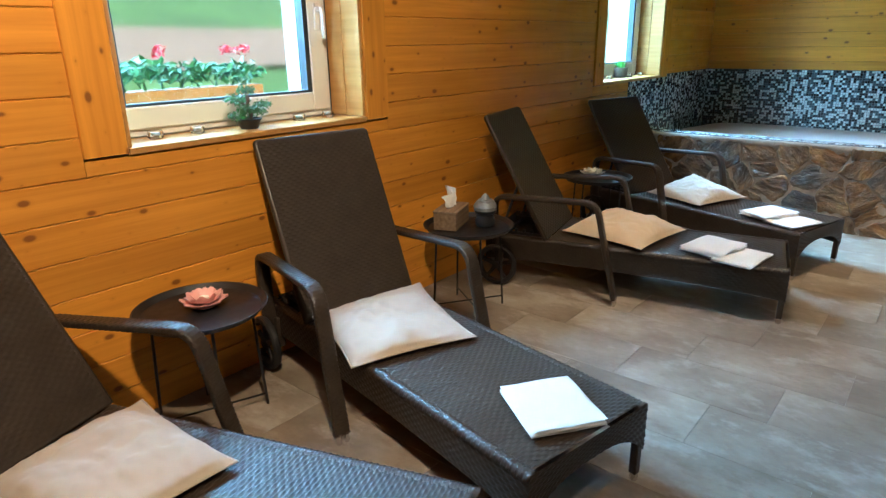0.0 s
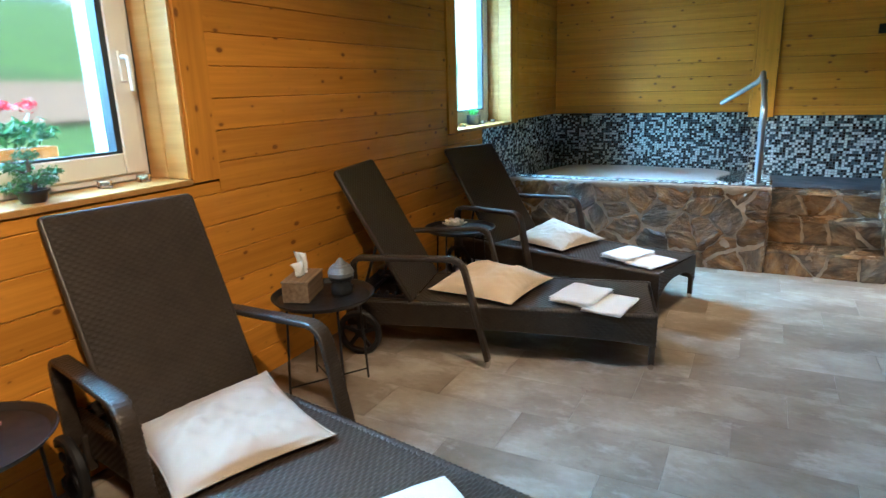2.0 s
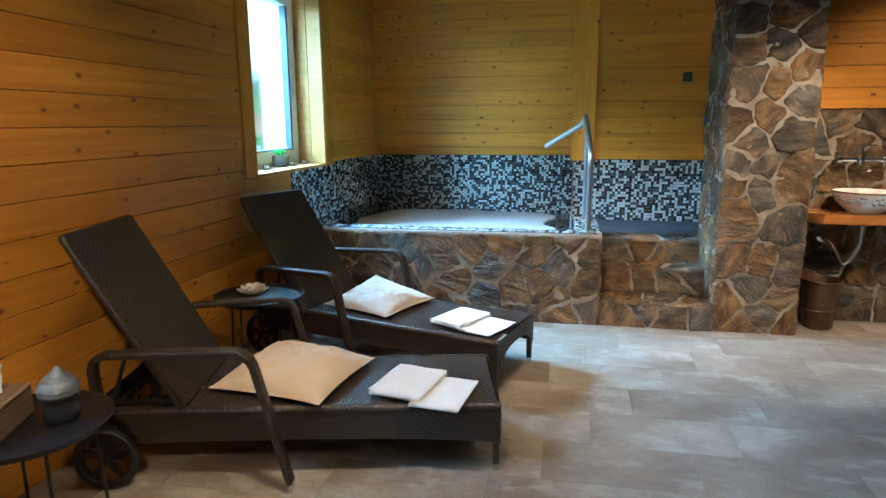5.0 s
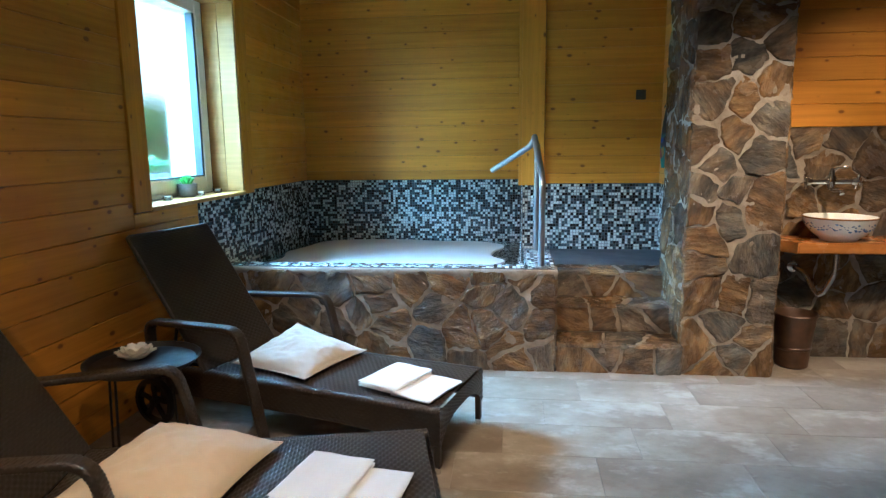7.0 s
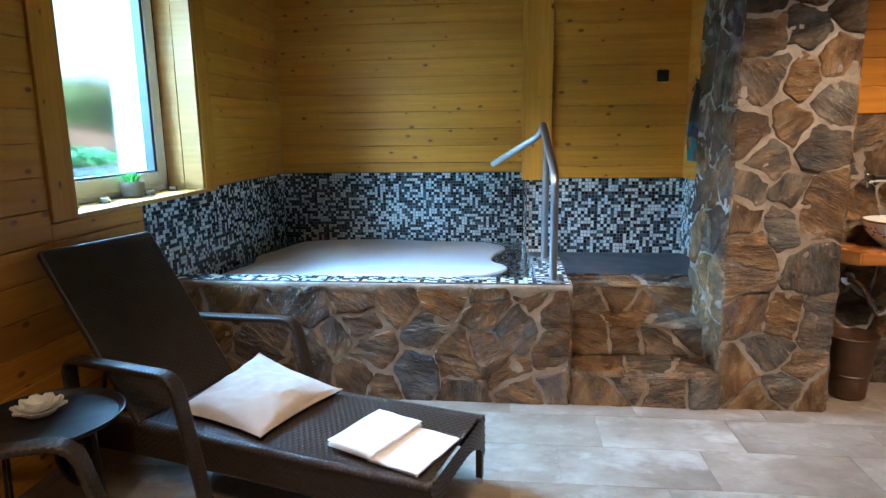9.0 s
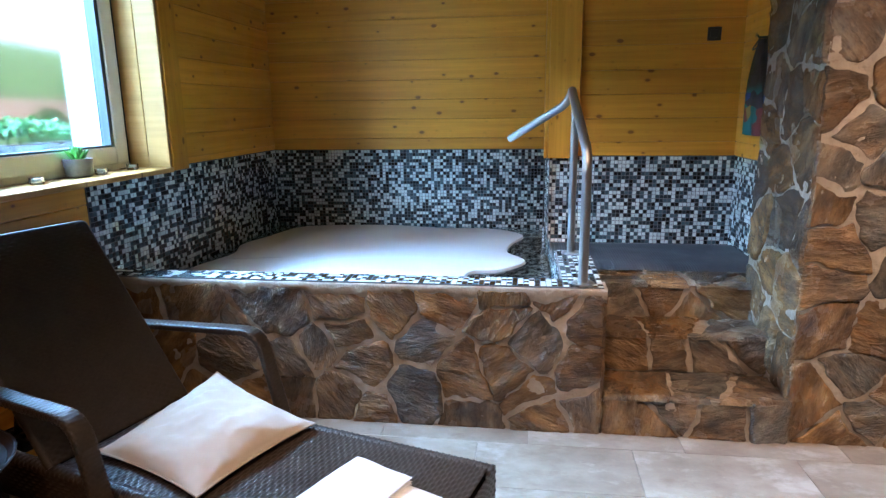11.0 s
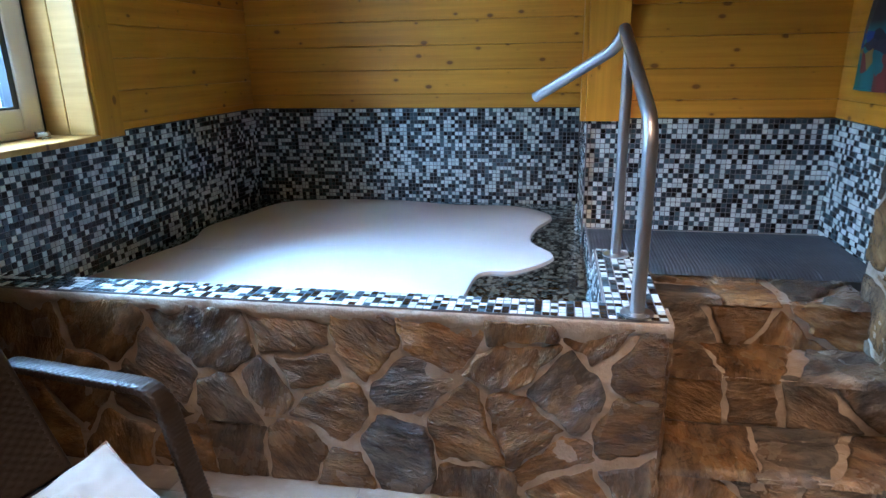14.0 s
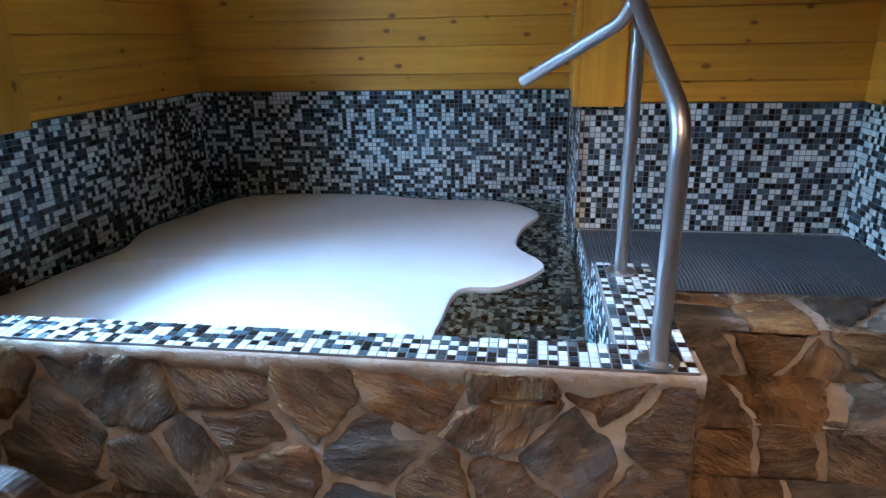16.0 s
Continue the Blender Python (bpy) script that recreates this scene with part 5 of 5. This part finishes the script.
rng = random.Random(9)
bonsai = thing("bonsai_tree", (-2.60, 1.515, WINDOWS[0][2] + 0.001), 20, "small green bonsai in a black pot on the sill", "bonsai")
part("pot", lathe(((0, 0), (0.042, 0), (0.058, 0.042), (0.063, 0.042), (0.063, 0.05), (0.054, 0.05), (0.05, 0.04), (0, 0.04)), 28), DARK, bonsai, smooth=True)
part("trunk", tube([(0, 0, 0.035), (0.012, 0.006, 0.07), (-0.008, 0.0, 0.10), (0.014, -0.005, 0.14), (0.0, 0.0, 0.17)], [0.013, 0.011, 0.009, 0.007, 0.004], 8), BARK, bonsai, smooth=True)
for c in ((0.0, 0.0, 0.185), (-0.06, 0.03, 0.13), (0.055, -0.075, 0.10), (0.05, 0.055, 0.11), (-0.02, -0.07, 0.145), (0.01, -0.09, 0.07), (0.0, 0.08, 0.075)):
    part("limb", tube([(0.0, 0.0, 0.09 + 0.3 * (c[2] - 0.09)), c], [0.005, 0.003], 6), BARK, bonsai)
    part("foliage", leaf_clump(rng, c, 0.048, 230, 0.0085, 0.6), LEAF, bonsai)

pot = thing("succulent_pot", (-2.69, 5.945, WINDOWS[1][2] + 0.001), 0, "green succulent in a small grey pot on the sill", "potted plant")
part("pot", lathe(((0, 0), (0.055, 0), (0.066, 0.01), (0.072, 0.085), (0.072, 0.095), (0.062, 0.095), (0.06, 0.08), (0, 0.08)), 28), GREY, pot, smooth=True)
for n, l, tilt in ((8, 0.085, 35), (8, 0.09, 58), (5, 0.085, 78)):
    for k in range(n):
        bm = tube([(0.008, 0, 0), (l * 0.45, 0, 0.006), (l, 0, 0.02)], [0.008, 0.012, 0.001], 6)
        part("leaf", bm, SUCC, pot, "", pose(0, 0, 0.078, 0, -tilt, 360 * k / n + tilt), smooth=True)

# planter with geraniums outside the near window, and a dark one outside the far window
for name, y0, y1, x, z, mat, label, seed, flowers in (("flower_box", 0.98, 1.86, -3.02, WINDOWS[0][2] + 0.055, RUSTIC, "wooden flower box with red geraniums outside the window", 5, True), ("flower_box", 5.95, 6.85, -3.42, WINDOWS[1][2] + 0.02, DARK, "dark trough with green plants outside the window", 6, False)):
    fb = thing(name, (x, (y0 + y1) / 2, z), 90, label, "flower box")
    hl = (y1 - y0) / 2
    box_mat = SHELF if flowers else DARK
    part("trough", boxed(-hl, hl, -0.07, 0.07, 0, 0.13, 0.006), box_mat, fb)
    if not flowers:
        part("bracket", boxed(-hl, hl, -0.4, -0.071, 0.0, 0.03), PVC, fb)
    rr = random.Random(seed)
    for k in range(9):
        cx = -hl + 0.06 + k * (2 * hl - 0.12) / 8
        part("stems", tube([(cx, 0, 0.12), (cx + rr.uniform(-0.03, 0.03), rr.uniform(-0.03, 0.03), 0.2)], [0.008, 0.004], 6), LEAF, fb)
        part("foliage", leaf_clump(rr, (cx, 0, 0.19 + rr.uniform(0, 0.05)), 0.09, 70, 0.03, 0.7), LEAF, fb)
        if flowers and k in (3, 7, 8):
            part("blossom", leaf_clump(rr, (cx, 0.01, 0.31), 0.04, 50, 0.016, 0.8), RED, fb)

# a leafy tree and shrubs on the lawn
rr = random.Random(21)
for x, y, h, r, n in ((-11.5, 20.6, 2.6, 1.1, 14), (-16.0, 25.2, 3.4, 1.5, 16), (-9.6, 14.2, 1.3, 0.6, 8)):
    tree = thing("garden_tree", (x, y, 0.3), rr.uniform(0, 90), "leafy green garden tree on the lawn", "tree", "garden trees")
    part("trunk", tube([(0, 0, 0), (0.05, 0.02, h * 0.4), (0, 0, h * 0.8)], [0.09, 0.07, 0.03], 10), BARK, tree, smooth=True)
    bm = bmesh.new()
    for _ in range(n):
        c = Vector((rr.gauss(0, r * 0.5), rr.gauss(0, r * 0.5), h * rr.uniform(0.35, 1.05)))
        tube([(0, 0, h * 0.45), c], [0.03, 0.01], 6, bm)
    part("limbs", bm, BARK, tree)
    for _ in range(n):
        c = (rr.gauss(0, r * 0.5), rr.gauss(0, r * 0.5), h * rr.uniform(0.35, 1.05))
        part("crown", leaf_clump(rr, c, r * 0.42, 260, 0.06, 0.8), LEAF, tree)

# ---- basin corner ----
SZ = 0.90
shelf = thing("wash_shelf", (1.96, BASIN, 0), 0, "thick varnished wooden shelf carrying the wash bowl", "shelf")
bm = bmesh.new()
pts = [(-0.46, 0.0), (-0.46, -0.2), (-0.34, -0.36), (0.5, -0.36), (0.7, -0.2), (0.7, 0.0)]
vs = [bm.verts.new((x, y, SZ - 0.075)) for x, y in pts]
f = bm.faces.new(vs)
r = bmesh.ops.extrude_face_region(bm, geom=[f])
bmesh.ops.translate(bm, verts=[v for v in r["geom"] if isinstance(v, bmesh.types.BMVert)], vec=(0, 0, 0.075))
bmesh.ops.bevel(bm, geom=list(bm.edges), offset=0.008, segments=2, affect="EDGES")
part("board", bm, SHELF, shelf)
bowl = thing("wash_bowl", (1.93, BASIN - 0.21, SZ + 0.001), 0, "white porcelain wash bowl with blue floral band", "wash basin")
part("basin", lathe(((0, 0), (0.11, 0), (0.118, 0.012), (0.16, 0.045), (0.205, 0.10), (0.222, 0.155), (0.226, 0.16), (0.220, 0.163), (0.205, 0.15), (0.18, 0.09), (0.12, 0.045), (0, 0.035)), 56), PORCELAIN, bowl, smooth=True)
part("rim_band", lathe(((0.2225, 0.153), (0.2275, 0.158), (0.2275, 0.162), (0.221, 0.1645)), 56), TERRA, bowl, "brown glazed rim", smooth=True)
rr = random.Random(3)
for k in range(150):
    a = 2 * math.pi * k / 150 + rr.uniform(-0.03, 0.03)
    z = rr.uniform(0.075, 0.13)
    rad = 0.187 + (z - 0.075) * 0.5
    bm = lathe(((0, 0), (rr.uniform(0.006, 0.013), 0.0), (0.004, 0.003), (0, 0.0035)), 6)
    m = pose(rad * math.cos(a), rad * math.sin(a), z, 0, 62, math.degrees(a)) @ pose(0, 0, -0.0005, 0, 0, rr.uniform(0, 90))
    part("painted_flower", bm, BLUE, bowl, "", m)

tap = thing("wall_tap", (1.91, BASIN - 0.03, 1.29), 0, "old-style chrome mixer tap on the stone wall", "tap")
part("crossbar", tube([(-0.13, -0.06, 0), (0.13, -0.06, 0)], 0.021, 12), CHROME, tap, smooth=True)
for s in (-1, 1):
    part("wall_union", tube([(s * 0.075, 0.0, 0), (s * 0.075, -0.06, 0)], 0.013, 12), CHROME, tap, smooth=True)
    kn = part("valve_head", lathe(((0, 0), (0.024, 0), (0.031, 0.014), (0.031, 0.034), (0.016, 0.046), (0, 0.05)), 16), CHROME, tap, "", pose(s * 0.13, -0.06, 0, 0, s * 90, 0), smooth=True)
    for k in range(4):
        bm = tube([(0, 0, 0.038), (0.052, 0, 0.038)], [0.008, 0.012], 8)
        part("cross_arm", bm, CHROME, kn, "", pose(0, 0, 0, 0, 0, 90 * k + 20))
part("tap_body", lathe(((0, -0.06), (0.016, -0.06), (0.026, -0.025), (0.03, 0.02), (0.02, 0.05), (0.014, 0.09), (0, 0.095)), 16), CHROME, tap, "", pose(0, -0.06, 0), smooth=True)
part("spout", tube(rounded([(0, -0.06, -0.04), (0, -0.09, -0.06), (0, -0.2, -0.05), (0, -0.22, -0.075)], 0.03), 0.015, 12), CHROME, tap, smooth=True)
part("lever", tube(rounded([(0, -0.06, 0.07), (0.02, -0.07, 0.095), (0.09, -0.08, 0.10)], 0.02), [0.010] * 17, 10), CHROME, tap, smooth=True)

trap = thing("drain_trap", (1.93, BASIN - 0.21, 0), 0, "ribbed chrome drain pipe under the shelf", "drain pipe")
part("down_pipe", tube(rounded([(0.0, 0, SZ - 0.076), (0.0, 0, 0.66), (-0.06, 0.02, 0.52)], 0.05), 0.020, 14), CHROME, trap, smooth=True)
part("bend", tube(rounded([(-0.06, 0.02, 0.525), (-0.09, 0.03, 0.5), (-0.16, 0.09, 0.66), (-0.20, 0.19, 0.68)], 0.05), 0.018, 14), CHROME, trap, smooth=True)
for k in range(14):
    z = 0.82 - 0.012 * k
    part("rib", lathe(((0.019, -0.003), (0.0235, 0), (0.019, 0.003)), 16), CHROME, trap, "", pose(0, 0, z))
part("rosette", lathe(((0, 0), (0.042, 0), (0.04, 0.012), (0.02, 0.02), (0, 0.02)), 20), CHROME, trap, "", pose(-0.2, 0.185, 0.68, 90, 0, 0), smooth=True)

bin_ = thing("waste_bin", (1.70, 6.0, 0), 0, "tall rusty-brown metal waste bin with open top", "waste bin")
part("bin_body", lathe(((0, 0), (0.095, 0), (0.105, 0.01), (0.112, 0.1), (0.120, 0.2), (0.122, 0.205), (0.130, 0.3), (0.136, 0.35), (0.145, 0.375), (0.148, 0.38), (0.142, 0.386), (0.132, 0.37), (0.118, 0.2), (0.1, 0.02), (0, 0.018)), 40), RUST, bin_, smooth=True)
part("bin_band", lathe(((0.112, 0.13), (0.119, 0.135), (0.121, 0.15), (0.116, 0.155)), 40), RUST, bin_, smooth=True)

# ---- small wall fittings ----
for at, out, along, label in (((0.80, LEDGE, 1.945), (0, -1, 0), (1, 0, 0), "small black switch on the pine wall"), ((1.03, 6.86, 1.99), (-1, 0, 0), (0, -1, 0), "small black socket on the pine wall")):
    sw = new("wall_switch")
    m = facing(Vector(at) * K, along, out)
    sw.matrix_world = m
    tagged(sw, label, "switch", "black wall fittings")
    part("plate", boxed(0, 0.085, 0, 0.085, 0, 0.012, 0.005, 2), RUBBER, sw)
    part("rocker", boxed(0.016, 0.069, 0.016, 0.069, 0.012, 0.02, 0.003, 2), RUBBER, sw)

bag = thing("cloth_bag", (1.0, 6.92, 1.36), 0, "dark colourful patterned cloth bag hanging on the wall", "bag")
n = 24
a, b = np.meshgrid(np.linspace(0, 1, n), np.linspace(-1, 1, n), indexing="ij")
w = 0.16 * (1 - 0.78 * a ** 1.2)
belly = 0.05 * (1 - b ** 2) * np.sin(np.pi * np.clip(1 - a, 0.02, 1) * 0.8) + 0.008 * np.sin(8 * b + 5 * a)
front = np.stack([-0.004 - belly, b * w, a * 0.55], -1)
rear = np.stack([0.02 + 0 * belly, b * w, a * 0.55], -1)
link_mesh("bag_cloth", grid_mesh("bag_cloth", np.concatenate([front, rear[::-1]], 0)), NAVY, bag)
part("drawstring", tube([(-0.03, -0.05, 0.50), (-0.045, 0.0, 0.49), (-0.03, 0.05, 0.50), (0.0, 0.02, 0.565)], 0.004, 6), BLACK, bag)
part("hook", tube([(0.03, 0, 0.56), (-0.02, 0, 0.56), (-0.025, 0, 0.575)], 0.006, 8), BLACK, bag)

# fittings for the assumed ceiling lamps, none of them in view
for (x, y), to, watts, cone in UNSEEN_LAMPS:
    cl = thing("ceiling_lamp", (x, y, TOP), 0, "small round ceiling lamp, assumed out of view", "ceiling lamp", "ceiling lamps")
    part("ring", lathe(((0.05, 0), (0.075, 0), (0.072, -0.01), (0.052, -0.012), (0.05, 0)), 28), STEEL, cl, smooth=True)
